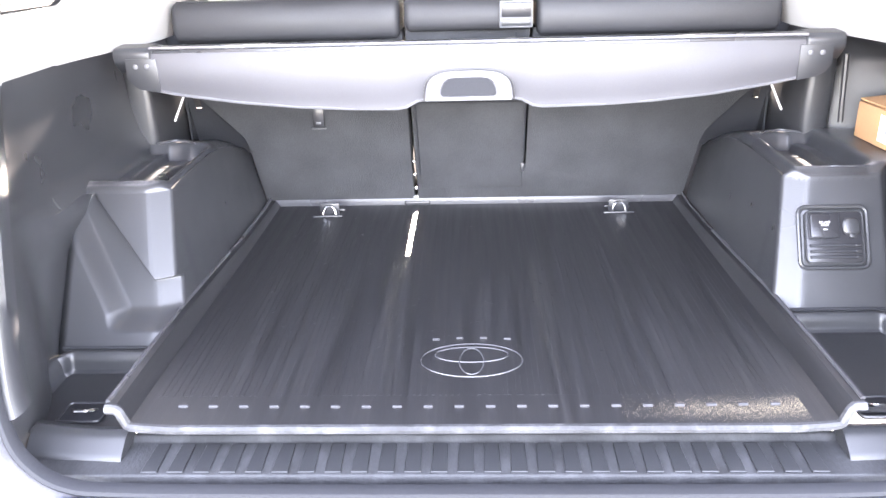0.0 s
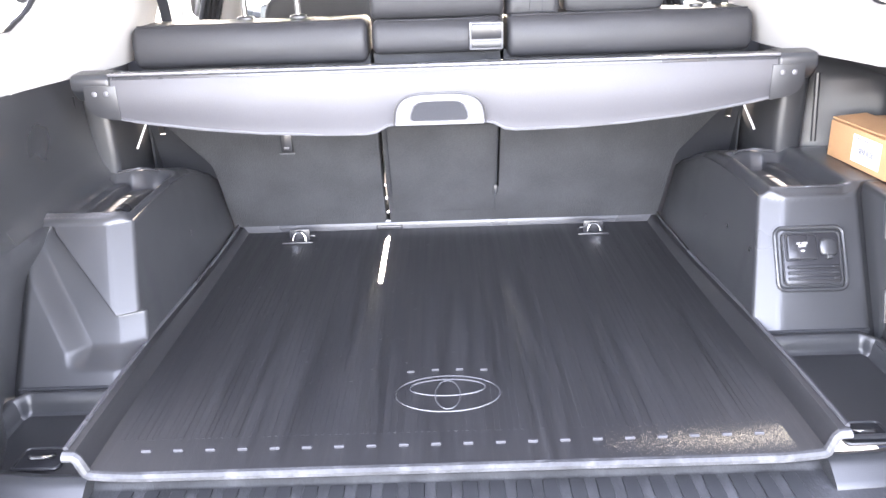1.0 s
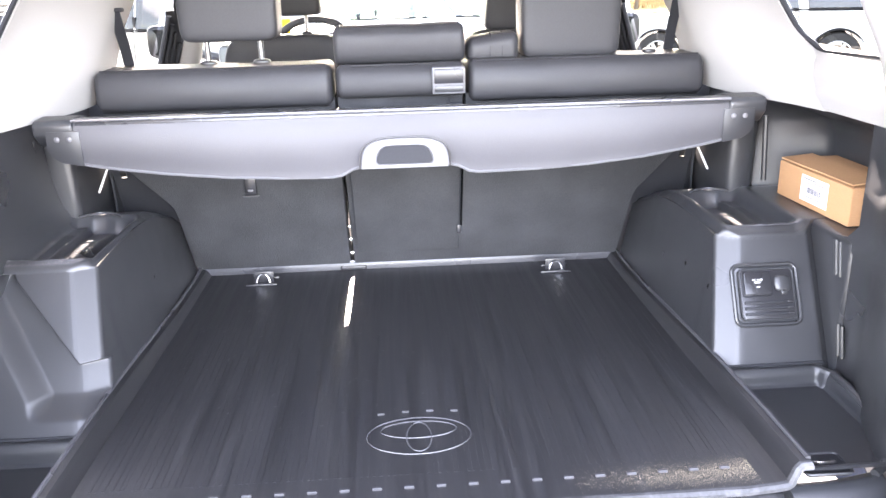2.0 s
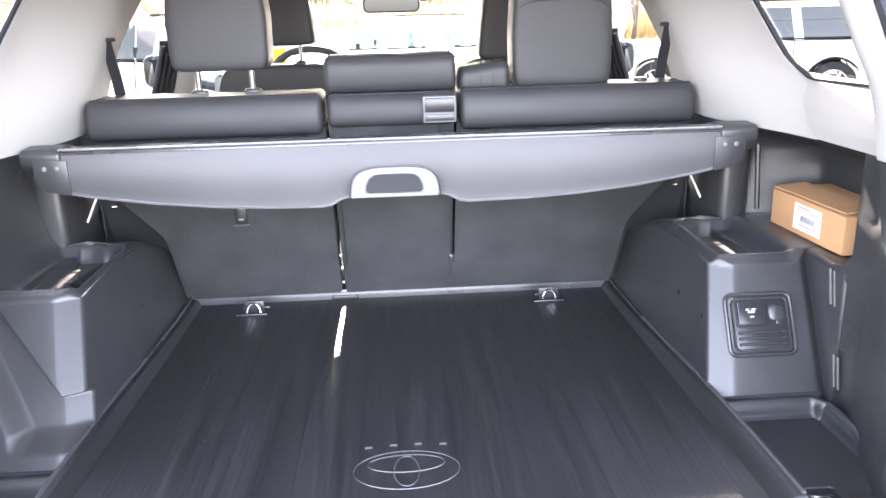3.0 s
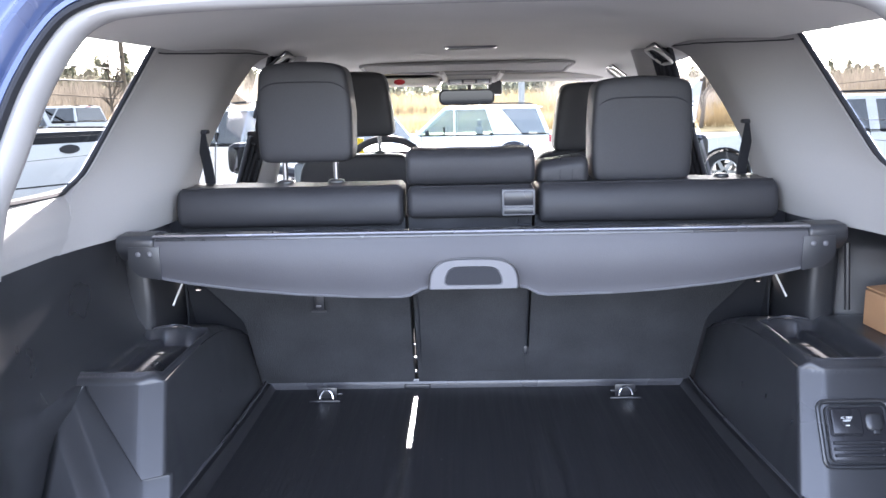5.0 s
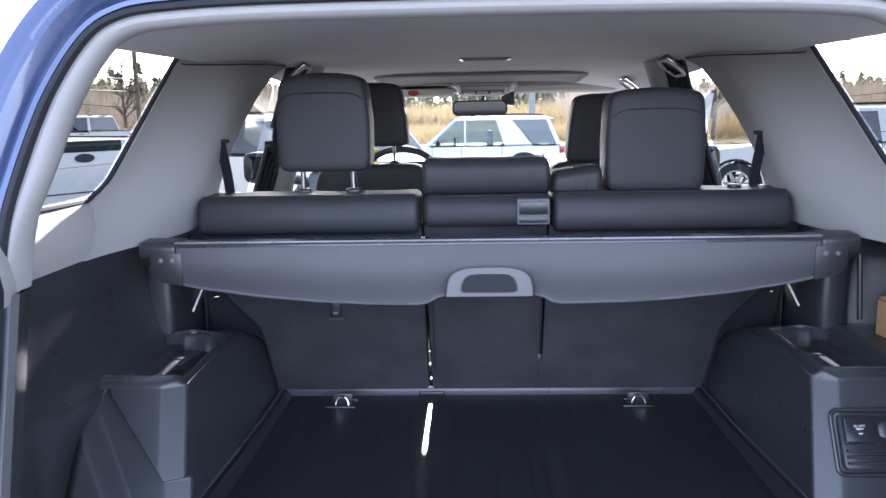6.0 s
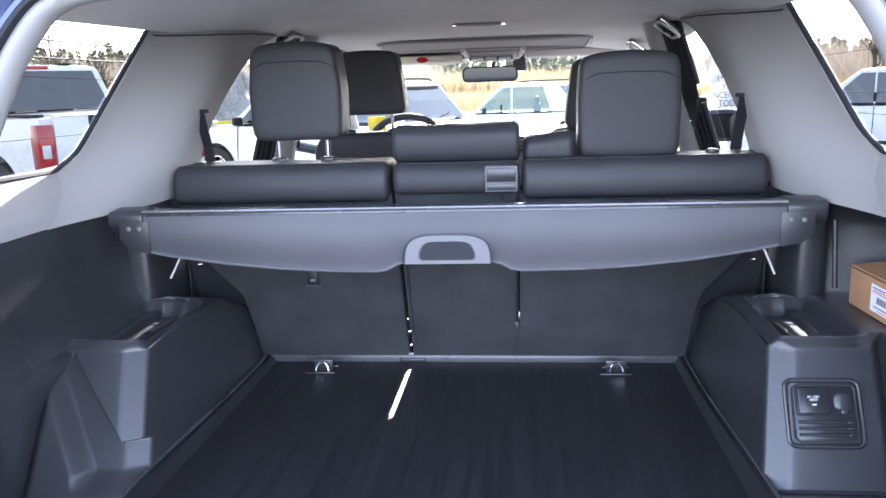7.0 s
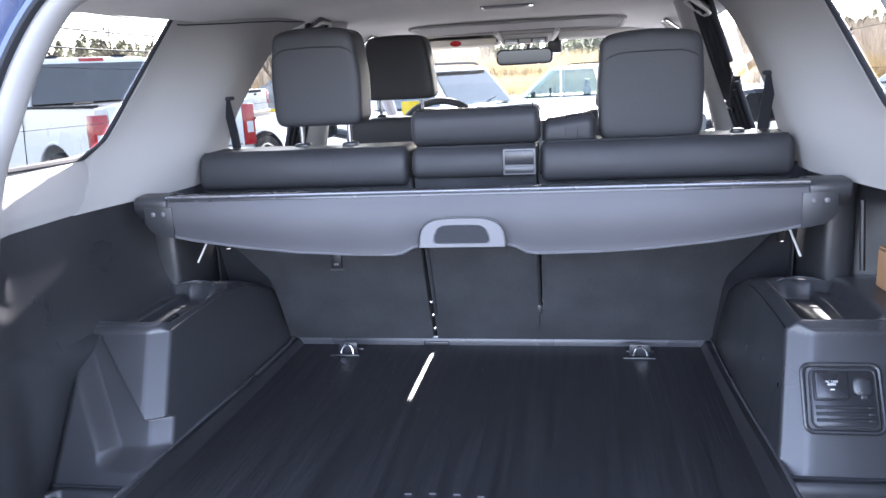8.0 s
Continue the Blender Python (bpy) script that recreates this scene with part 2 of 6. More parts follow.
def a_sheet(*args, **kw):
    return sheet(bmesh.new(), *args, **kw)


def cushion(bm, c, half, e=0.35, ez=None, nu=28, nv=16, shape=None):
    """A padded block: a box with softly rounded sides. shape(p) may bend it, with p from -1 to 1."""
    ez = ez or e
    def sgn(v, k):
        return math.copysign(abs(v) ** k, v)
    rings = []
    for j in range(1, nv):
        th = -math.pi / 2 + math.pi * j / nv
        ring = []
        for i in range(nu):
            ph = 2 * math.pi * i / nu
            p = Vector((sgn(math.cos(th), ez) * sgn(math.cos(ph), e), sgn(math.cos(th), ez) * sgn(math.sin(ph), e), sgn(math.sin(th), ez)))
            if shape:
                p = shape(p)
            ring.append((c[0] + half[0] * p[0], c[1] + half[1] * p[1], c[2] + half[2] * p[2]))
        rings.append(ring)
    return loft(bm, rings)


def rrect(x0, x1, z0, z1, r, n=6):
    """Outline of a rectangle with round corners."""
    pts = []
    for cx, cz, a0 in ((x1 - r, z1 - r, 0), (x0 + r, z1 - r, 90), (x0 + r, z0 + r, 180), (x1 - r, z0 + r, 270)):
        pts += [(cx + r * math.cos(radians(a0 + 90 * i / n)), cz + r * math.sin(radians(a0 + 90 * i / n))) for i in range(n + 1)]
    return pts


def roll(bm, x0, x1, y0, y1, z0, z1, r, end_r, bulge=0.004, lean=0.0, sag=0.0):
    """An upholstered block along x: a round-cornered section with a swelling face and soft ends."""
    cy, cz = (y0 + y1) / 2, (z0 + z1) / 2
    base = rrect(y0, y1, z0, z1, r, 5)
    sec = []
    for (a, b), (c, d) in zip(base, base[1:] + base[:1]):
        n = 7 if math.hypot(c - a, d - b) > 2 * r * 0.3 else 1
        for k in range(n):
            y, z = a + (c - a) * k / n, b + (d - b) * k / n
            w = max(0.0, 1 - ((z - cz) / ((z1 - z0) / 2)) ** 2)
            if y < cy:
                y -= bulge * w
            sec.append((y, z))
    mid = [(x0 + end_r + (x1 - x0 - 2 * end_r) * i / 16, 0.0) for i in range(1, 16)]
    line = [(x0 + end_r * (1 - math.cos(a)), end_r * (1 - math.sin(a))) for a in (math.pi / 2 * i / 7 for i in range(8))]
    line += mid + [(x1 - (x - x0), d) for x, d in line[::-1]]
    rings = []
    for x, d in line:
        ring = []
        dip = sag * math.sin(math.pi * (x - x0) / (x1 - x0)) + 0.0010 * math.sin(19 * x + 2) + 0.0007 * math.sin(47 * x)
        for y, z in sec:
            yy, zz = cy + (y - cy) * (1 - d / ((y1 - y0) / 2)), cz + (z - cz) * (1 - d / ((z1 - z0) / 2))
            ring.append((x, yy + lean * (zz - cz), zz - dip * (zz > cz)))
        rings.append(ring)
    return loft(bm, rings)


def lerp(table, v):
    """A value on a broken line of (place, value) pairs; values may be tuples."""
    if v <= table[0][0]:
        return table[0][1]
    for (a, p), (b, q) in zip(table, table[1:]):
        if v <= b:
            k = (v - a) / (b - a)
            return tuple(m + (n - m) * k for m, n in zip(p, q)) if isinstance(p, tuple) else p + (q - p) * k
    return table[-1][1]


def soft(a, b, v):
    k = min(1.0, max(0.0, (v - a) / (b - a)))
    return k * k * (3 - 2 * k)


def spline(pts, n=6):
    """A smooth line through points (Catmull-Rom)."""
    p = [Vector(q) for q in pts]
    out = []
    for i in range(len(p) - 1):
        a, b, c, d = p[max(i - 1, 0)], p[i], p[i + 1], p[min(i + 2, len(p) - 1)]
        for k in range(n):
            t = k / n
            out.append(0.5 * (2 * b + (c - a) * t + (2 * a - 5 * b + 4 * c - d) * t * t + (3 * b - a - 3 * c + d) * t ** 3))
    return out + [p[-1]]


# ---- the vehicle's shell ----
FLOOR = -0.035          # top of the cargo mat
GROUND = -0.86          # parking ground under the rear bumper
BELT = 0.352            # lower edge of the door windows
SLOPE = -0.009          # the lot falls away ahead


def ground_at(y):
    return GROUND + SLOPE * y


def glass_x(z):
    return 0.81 - 0.35 * (z - 0.55)


def back_y(z):
    return 0.965 - 0.36 * (z + 0.035)


def opening_y(z):
    return -0.13 + 0.38 * z


# load floor under the mat, and the cabin floor ahead
floor = structure("floor", a_box(-0.545, 0.545, -0.03, 3.1, -0.16, -0.0475, r=0.0), CARPET, "dark charcoal carpeted load floor under the rubber mat", "floor")

# outline of the hatch opening, one side from the sill's middle to the roof's middle
OPEN = [(0.0, -0.078), (0.30, -0.078), (0.52, -0.076), (0.60, -0.068), (0.65, -0.040), (0.678, 0.0), (0.695, 0.07), (0.706, 0.2), (0.714, 0.35), (0.720, 0.455), (0.722, 0.55), (0.707, 0.632), (0.684, 0.715), (0.664, 0.764), (0.642, 0.804), (0.618, 0.834), (0.588, 0.852), (0.542, 0.863), (0.42, 0.871), (0.245, 0.874), (0.0, 0.875)]
HALF = spline([(x, opening_y(z), z) for x, z in OPEN], 5)
OUTLINE = HALF + [Vector((-p.x, p.y, p.z)) for p in HALF[-2:0:-1]]
CENTRE = Vector((0, opening_y(0.4), 0.4))


def ring_out(p, d, ahead=0.0):
    """A point moved outward from the opening by d, and ahead by some metres."""
    i = OUTLINE.index(p)
    a, b = OUTLINE[i - 1], OUTLINE[(i + 1) % len(OUTLINE)]
    t = (b - a).normalized()
    n = t.cross(Vector((0, 1, -0.38)).normalized())
    if n.dot(p - CENTRE) < 0:
        n = -n
    return p + n * d + Vector((0, ahead, 0))


def ring_band(steps):
    bm = bmesh.new()
    rows = [[bm.verts.new(ring_out(p, d, a)) for d, a in steps] for p in OUTLINE]
    n = len(rows)
    for i in range(n):
        for j in range(len(steps) - 1):
            bm.faces.new((rows[i][j], rows[(i + 1) % n][j], rows[(i + 1) % n][j + 1], rows[i][j + 1]))
    return bm


structure("trim_hatch_seal", ring_band([(0.002, 0.010), (0.000, -0.003), (0.003, -0.011), (0.008, -0.012), (0.013, -0.008), (0.015, 0.004)]), SEAL, "black rubber weatherstrip around the open hatch", "weatherstrip")
BODY_STEPS = [(0.014, 0.012), (0.018, -0.002), (0.026, -0.004), (0.032, 0.010), (0.040, 0.014), (0.048, 0.002), (0.062, -0.010), (0.072, -0.008), (0.080, 0.006), (0.098, 0.012), (0.116, 0.008), (0.134, 0.030), (0.148, 0.075), (0.156, 0.16)]
# the upper part of the inner surround is light grey, the lower part black


def inner_band(keep, steps, swell=lambda z: 1.0):
    bm = bmesh.new()
    rows = {}
    n = len(OUTLINE)
    for i in range(n):
        k = (i + 1) % n
        if keep(OUTLINE[i]) and keep(OUTLINE[k]):
            for m in (i, k):
                if m not in rows:
                    rows[m] = [bm.verts.new(ring_out(OUTLINE[m], d * (swell(OUTLINE[m].z) if d < 0 else 1), a)) for d, a in steps]
            for j in range(len(steps) - 1):
                bm.faces.new((rows[i][j], rows[k][j], rows[k][j + 1], rows[i][j + 1]))
    return bm


structure("wall_body_rear", inner_band(lambda p: p.z > 0.12, BODY_STEPS), BLUE, "dark blue painted body edge around the hatch opening", "car body")
structure("trim_hatch_scuff", inner_band(lambda p: p.z < 0.16, [(0.0235, 0.008), (0.029, -0.010), (0.036, -0.014), (0.043, -0.008), (0.050, -0.014), (0.060, -0.020), (0.075, -0.016), (0.10, 0.0)]), SEAL_GREY, "dusty grey rubber sill seal below the hatch", "weatherstrip")
structure("trim_hatch_upper", inner_band(lambda p: p.z > 0.447, [(0.003, 0.004), (-0.006, 0.001), (-0.013, 0.004), (-0.019, 0.011), (-0.023, 0.022), (-0.025, 0.036), (-0.022, 0.052), (-0.008, 0.070), (0.030, 0.086), (0.090, 0.100)], lambda z: 0.15 + 0.85 * soft(0.46, 0.66, z)), GREY_TRIM, "warm light grey plastic surround inside the hatch opening", "trim")
structure("trim_hatch_lower", inner_band(lambda p: 0.0 < p.z < 0.46, [(0.002, 0.004), (-0.008, 0.004), (-0.014, 0.016), (-0.010, 0.05), (0.03, 0.11), (0.085, 0.16)]), PLASTIC, "black plastic surround of the lower hatch opening", "trim")

# roof: headliner and the outer skin above it


def roof_z(x, y):
    side = abs(x) / 0.66
    crown = lerp([(0.16, 0.866), (0.35, 0.886), (0.9, 0.893), (1.40, 0.895), (1.48, 0.888), (2.2, 0.852), (2.75, 0.815)], y)
    return crown - 0.050 * side ** 4


structure("ceiling", a_sheet(lambda u, v: ((u * 2 - 1) * 0.685, 0.225 + 2.555 * v, roof_z((u * 2 - 1) * 0.685, 0.225 + 2.555 * v)), 36, 50, (0, 0, 0.012)), HEADLINER, "warm grey woven cloth headliner", "ceiling")
structure("roof", a_sheet(lambda u, v: ((u * 2 - 1) * (0.715 - 0.027 * soft(1.2, 1.6, 0.27 + 2.6 * v)), 0.27 + 2.6 * v, 0.062 + roof_z(0, 0.27 + 2.5 * v) - 0.055 * abs(u * 2 - 1) ** 5), 24, 24, (0, 0, 0.004)), BLUE, "dark blue painted roof skin", "roof")


def side_wall(s, word):
    """All fixed lining of one side; s is 1 on the right."""
    # pillar between the rear door's window and the rear side window
    back_edge = [(0.44, 0.40), (0.545, 0.505), (0.58, 0.571), (0.70, 0.662), (0.832, 0.760), (0.87, 0.79)]
    front_edge = [(0.44, (0.715, 0.95)), (0.514, (0.697, 0.966)), (0.60, (0.680, 1.01)), (0.686, (0.660, 1.10)), (0.76, (0.642, 1.20)), (0.829, (0.620, 1.315)), (0.87, (0.600, 1.50))]

    def pillar(u, v):
        z = 0.44 + 0.43 * v
        ya, (xb, yb) = lerp(back_edge, z), lerp(front_edge, z)
        xa = lerp([(0.44, 0.778), (0.468, 0.775), (0.50, 0.780), (0.525, 0.790), (0.552, 0.797), (0.58, 0.7875)], z) if z < 0.58 else glass_x(z) - 0.012
        if u < 0.06:
            return (s * (xa + 0.016), ya - 0.004, z)
        if u > 0.94:
            k = (u - 0.94) / 0.06
            return (s * (xb + 0.012 + 0.10 * k), yb + 0.020 * k, z)
        k = (u - 0.06) / 0.88
        bow = math.sin(math.pi * k) * 0.012
        return (s * (xa + (xb - xa) * soft(0.0, 0.75, k) - bow * (1 - k)), ya + (yb - ya) * k, z)
    structure("trim_pillar_" + word, a_sheet(pillar, 32, 26), GREY_TRIM, "warm light grey plastic pillar trim between the side windows", "trim")

    # seam where the pillar meets the headliner
    seam = []
    for i in range(19):
        u = 0.09 + 0.80 * i / 18
        v = 0.70
        while v < 1.0 and Vector(pillar(u, v)).z < roof_z(pillar(u, v)[0], pillar(u, v)[1]) - 0.004 - 0.008 * math.sin(math.pi * i / 18):
            v += 0.004
        q = pillar(u, v)
        seam.append((q[0] - s * 0.001, q[1] - 0.001, q[2]))
    part("seam", a_tube(seam, 0.0017, 6), SEAL, bpy.data.objects["trim_pillar_" + word])

    # sill below the rear side window
    def sill(u, v):
        y = 0.02 + 0.52 * u
        prof = [(0.0, (0.778, 0.442)), (0.25, (0.775, 0.468)), (0.55, (0.780, 0.500)), (0.75, (0.790, 0.525)), (0.88, (0.802, 0.540)), (1.0, (0.820, 0.552))]
        x, z = lerp(prof, v)
        return (s * (x - 0.07 * soft(0.22, 0.02, y) + 0.010 * soft(0.46, 0.54, y)), y, z)
    structure("trim_sill_" + word, a_sheet(sill, 14, 16), GREY_TRIM, "warm light grey plastic sill under the rear side window", "trim")

    # band over the rear side window up to the headliner
    def over(u, v):
        y = 0.25 + 1.15 * u
        lo = lerp([(0.25, 0.805), (0.32, 0.832), (0.46, 0.845), (0.60, 0.848), (0.76, 0.836), (0.80, 0.86), (1.4, 0.86)], y)
        z = lo + (0.872 - lo) * v
        return (s * (glass_x(lo) - 0.012 - (0.10 if y < 0.8 else 0.06) * v), y, z)
    structure("trim_roof_rail_" + word, a_sheet(over, 24, 4), GREY_TRIM, "warm light grey plastic roof rail trim", "trim")

    # rear side window and its black edge line
    win = [(0.10, 0.552), (0.40, 0.546), (0.485, 0.5455), (0.517, 0.556), (0.575, 0.580), (0.70, 0.672), (0.745, 0.790), (0.757, 0.828), (0.745, 0.843), (0.58, 0.849), (0.44, 0.842), (0.31, 0.832), (0.20, 0.79), (0.13, 0.66)]
    win = [(y if not 0.56 < y < 0.76 else lerp(back_edge, z) - 0.006, z) for y, z in win]
    w = tagged(new("window_1" if s < 0 else "window_2"), "rear side quarter window with fine demister lines", "window", kind="structure")
    bm = bmesh.new()
    bm.faces.new([bm.verts.new((s * (glass_x(z) + 0.006), y, z)) for y, z in win])
    pane = part("pane", bm, PRIVACY, w, smooth=False)
    pane.visible_shadow = False
    part("window_gasket", a_tube(spline([(s * (glass_x(z) - 0.004), y, z) for y, z in win + win[:1]], 3), 0.0055, 6), SEAL, w, "black rubber gasket")
    for y0, z0, y1, z1 in ((0.17, 0.62, 0.60, 0.613), (0.18, 0.66, 0.64, 0.652), (0.22, 0.735, 0.68, 0.725), (0.26, 0.785, 0.72, 0.775), (0.30, 0.815, 0.74, 0.808)):
        part("demister_line", a_tube([(s * (glass_x(z0) + 0.003), y0, z0), (s * (glass_x(z1) + 0.003), y1, z1)], 0.0007, 4), SEAL, w)

    # black lining below: recess above the wheel housing, and the rear corner
    def lining(u, v):
        y = 0.24 + 0.80 * u if s > 0 else 0.2602 + 0.7798 * u
        deep = soft(0.22, 0.30, y) * soft(0.74, 0.64, y) if s > 0 else 0.0
        prof_a = [(0, (0.790, 0.447)), (0.2, (0.800, 0.420)), (0.5, (0.800, 0.36)), (1, (0.785, 0.20))] if s > 0 else [(0, (0.790, 0.447)), (0.3, (0.792, 0.39)), (0.6, (0.785, 0.30)), (0.85, (0.772, 0.24)), (1, (0.752, 0.205))]
        prof_b = [(0, (0.790, 0.447)), (0.2, (0.830, 0.425)), (0.45, (0.925, 0.385)), (0.6, (0.943, 0.35)), (1, (0.945, 0.20))]
        (xa, za), (xb, zb) = lerp(prof_a, v), lerp(prof_b, v)
        return (s * (xa + (xb - xa) * deep), y, za + (zb - za) * deep)
    structure("wall_lining_" + word, a_sheet(lining, 60, 24, (s * 0.004, 0, 0)), PLASTIC, "black grained plastic side lining of the load bay", "wall")

    def corner(u, v):
        z = 0.447 - 0.55 * v
        y = -0.13 + (0.39 + 0.17 * soft(0.235, 0.205, z)) * u
        y2 = max(y, opening_y(z) + 0.03)
        x = lerp([(-0.13, 0.700), (0.0, 0.716), (0.10, 0.752), (0.20, 0.786), (0.26, 0.792)], y2)
        if s < 0:
            w = soft(0.08, 0.25, y2)
            x = x * (1 - w) + w * lerp([(-0.1, 0.790), (0.10, 0.786), (0.205, 0.752), (0.24, 0.772), (0.30, 0.785), (0.39, 0.792), (0.447, 0.790)], z)
        return (s * x, y2, z)
    structure("wall_corner_" + word, a_sheet(corner, 22, 20, (s * 0.004, 0, 0)), PLASTIC, "black grained plastic rear corner lining", "wall")

    # added dark filler between seat back and side; its slit passes a sun beam
    fill = structure("wall_seat_filler_" + word, a_sheet(lambda u, v: (s * (0.515 + 0.178 * u), back_y(-0.06 + 0.51 * v) + 0.045, -0.06 + 0.51 * v), 4, 6, (0, 0.01, 0)), SEAL, "added black sheet beside the rear seat back, slit for a sun beam", "wall")
    for x0, x1, z0, z1 in ((0.693, 0.708, -0.06, 0.250), (0.693, 0.708, 0.345, 0.45), (0.708, 0.805, -0.06, 0.45)):
        part("filler_edge", a_sheet(lambda u, v: (s * (x0 + (x1 - x0) * u), back_y(z0 + (z1 - z0) * v) + 0.045, z0 + (z1 - z0) * v), 2, 4, (0, 0.01, 0)), SEAL, fill)
    # baffle added clear of the beam to hide the sunlit door lining
    part("filler_cheek", loft(bmesh.new(), [[(s * x, y, z) for x, y in ((0.717, 1.42), (0.725, 0.90), (0.730, 0.90), (0.723, 1.42))] for z in (0.02, 0.45)]), SEAL, fill)
    # stub wall beside the seat, with the vertical rib near the cover's end
    bm = bmesh.new()
    box(bm, min(s * 0.735, s * 0.80), max(s * 0.735, s * 0.80), 0.70, 0.98, 0.10, 0.452, 0.018, 3)
    structure("wall_seat_side_" + word, bm, PLASTIC, "black plastic lining beside the rear seat", "wall")
    part("rib", a_tube([(s * 0.80, 0.655, 0.245), (s * 0.795, 0.665, 0.39)], 0.006, 8), PLASTIC_SMOOTH, bpy.data.objects["wall_seat_side_" + word])

    # cabin side ahead: belt line, door pillar, outer body
    def door_low(u, v):
        z = BELT - 0.012 - 0.50 * v
        return (s * (0.80 + 0.03 * math.sin(3 * v)), 0.98 + 2.1 * u, z)
    structure("door_" + ("1" if s < 0 else "2"), a_sheet(door_low, 4, 8, (s * 0.06, 0, 0)), PLASTIC, "black lower door lining ahead of the rear seat", "door")
    bm = bmesh.new()
    rings = []
    def jamb(z, dx, dy):
        k = (z - 0.458) / 0.374
        return (s * (0.781 - 0.158 * k + dx), 1.604 - 0.145 * k + dy, z)

    # slot made through the pillar so that a sun beam reaches the tray
    def split(z, dx, dy, inner):
        x, y, z = jamb(z, dx, dy)
        return (s * (min(abs(x), 0.692) if inner else max(abs(x), 0.709 + 0.11 * (0.10 - dy))), y, z)
    heights = (0.20, 0.34, 0.458, 0.55, 0.64, 0.73, 0.80, 0.86)
    for z in heights:
        flare = 0.10 * max(0.0, 0.60 - z)
        rings.append([split(z, *q, True) if z > 0.50 else jamb(z, *q) for q in ((-0.050, 0.078), (-0.066, 0.092), (-0.082 - flare, 0.12), (-0.084 - flare, 0.18), (-0.070, 0.21), (-0.030, 0.215), (-0.036, 0.10))])
    loft(bm, rings)
    pil = structure("trim_door_pillar_" + word, bm, GREY_TRIM, "light grey door pillar with black rubber seals", "pillar", sharp=60)
    lining_ring = ((-0.004, 0.004), (-0.046, 0.074), (-0.050, 0.092), (0.004, 0.10), (0.006, 0.012))
    part("jamb_panel", loft(bmesh.new(), [[split(z, *q, True) for q in lining_ring] for z in heights[3:]]), SEAL, pil, "black lined door jamb")
    part("jamb_panel", loft(bmesh.new(), [[split(z, *q, False) for q in lining_ring] for z in (0.20, 0.34, 0.458, 0.55, 0.60, 0.625)]), SEAL, pil, "black lined door jamb")
    part("jamb_panel", loft(bmesh.new(), [[jamb(z, *q) for q in lining_ring] for z in (0.20, 0.34, 0.458, 0.505)]), SEAL, pil)
    # extra black plate added ahead of the jamb to cover the slot's bright gap
    part("jamb_panel", loft(bmesh.new(), [[(s * x, 1.754 - 0.388 * (z - 0.458) + dy, z) for x, dy in ((0.7115, 0.0), (0.7115, 0.012), (0.799 - 0.4225 * (z - 0.458), 0.012), (0.799 - 0.4225 * (z - 0.458), 0.0))] for z in (0.49, 0.56, 0.652)]), SEAL, pil)
    for dx, dy, r in ((-0.040, 0.068, 0.0085), (-0.026, 0.044, 0.0065), (-0.015, 0.026, 0.0075), (-0.004, 0.006, 0.008)):
        near = (0.70 - 0.781 - dx) / -0.158 * 0.374 + 0.458
        part("jamb_seal", a_tube([jamb(z, dx, dy) for z in (0.20, 0.34, 0.458, min(near - 0.030, 0.61))], r, 8), SEAL, pil)
        part("jamb_seal", a_tube([jamb(z, dx, dy) for z in (near + 0.030, max(near + 0.06, 0.75), 0.86)], r, 8), SEAL, pil)
    # windscreen pillar and roof rail of the cabin
    structure("trim_front_pillar_" + word, a_tube(spline([(s * 0.625, 2.25, 0.845), (s * 0.690, 2.62, 0.815), (s * 0.765, 3.0, 0.66), (s * 0.80, 3.35, 0.47)], 4), 0.032, 10), GREY_TRIM, "light grey windscreen pillar trim", "pillar")
    structure("trim_cabin_rail_" + word, a_tube([(s * 0.668, 1.2, 0.868), (s * 0.666, 1.9, 0.862), (s * 0.656, 2.3, 0.842)], 0.024, 10), GREY_TRIM, "light grey cabin roof rail trim", "trim")
    # outer body skin below the windows
    structure("wall_body_" + word, a_sheet(lambda u, v: (s * (0.94 + 0.025 * math.sin(math.pi * v) - 0.10 * (v > 0.97)), 0.02 + 3.9 * u, -0.40 + (0.88 - 0.145 * soft(0.90, 1.05, 0.02 + 3.9 * u)) * v), 40, 14, (-s * 0.003, 0, 0)), BLUE, "dark blue painted body side", "car body")
    return w


side_wall(-1, "left")
side_wall(1, "right")

# the open tailgate, raised over the camera on its hinges at the roof's edge
tailgate = structure("door_3", a_prism([(0.17, 0.945), (0.16, 0.985), (-0.26, 1.230), (-0.70, 1.440), (-0.79, 1.455), (-0.80, 1.415), (-0.72, 1.390), (-0.26, 1.180)], "x", -0.74, 0.74, 0.015, 2), BLUE, "dark blue tailgate raised fully open", "tailgate")
part("inner_lining", a_prism([(0.10, 0.970), (-0.26, 1.176), (-0.72, 1.386), (-0.72, 1.376), (-0.26, 1.165), (0.10, 0.960)], "x", -0.56, 0.56, 0.004), PLASTIC, tailgate, "black plastic inner lining")

# sill plate with cross ribs, and the bumper behind it
sill_plate = structure("trim_sill_plate", a_prism([(-0.126, -0.098), (-0.122, -0.086), (-0.045, -0.084), (-0.036, -0.076), (-0.028, -0.076), (-0.028, -0.11), (-0.126, -0.11)], "x", -0.68, 0.68, 0.003), DUSTY, "dusty black plastic load sill plate with moulded cross ribs", "sill plate")
rib = a_prism([(-0.0125, -0.1185), (0.0125, -0.1185), (0.0110, -0.049), (-0.0110, -0.049)], "z", -0.0862, -0.0830, 0.0010, 1)
first_rib = part("rib", rib, PLASTIC, sill_plate)
first_rib.location.x = -0.495
for k in range(1, 26):
    r = first_rib.copy()
    r.location.x = -0.495 + 0.0396 * k
    scene.collection.objects.link(r)
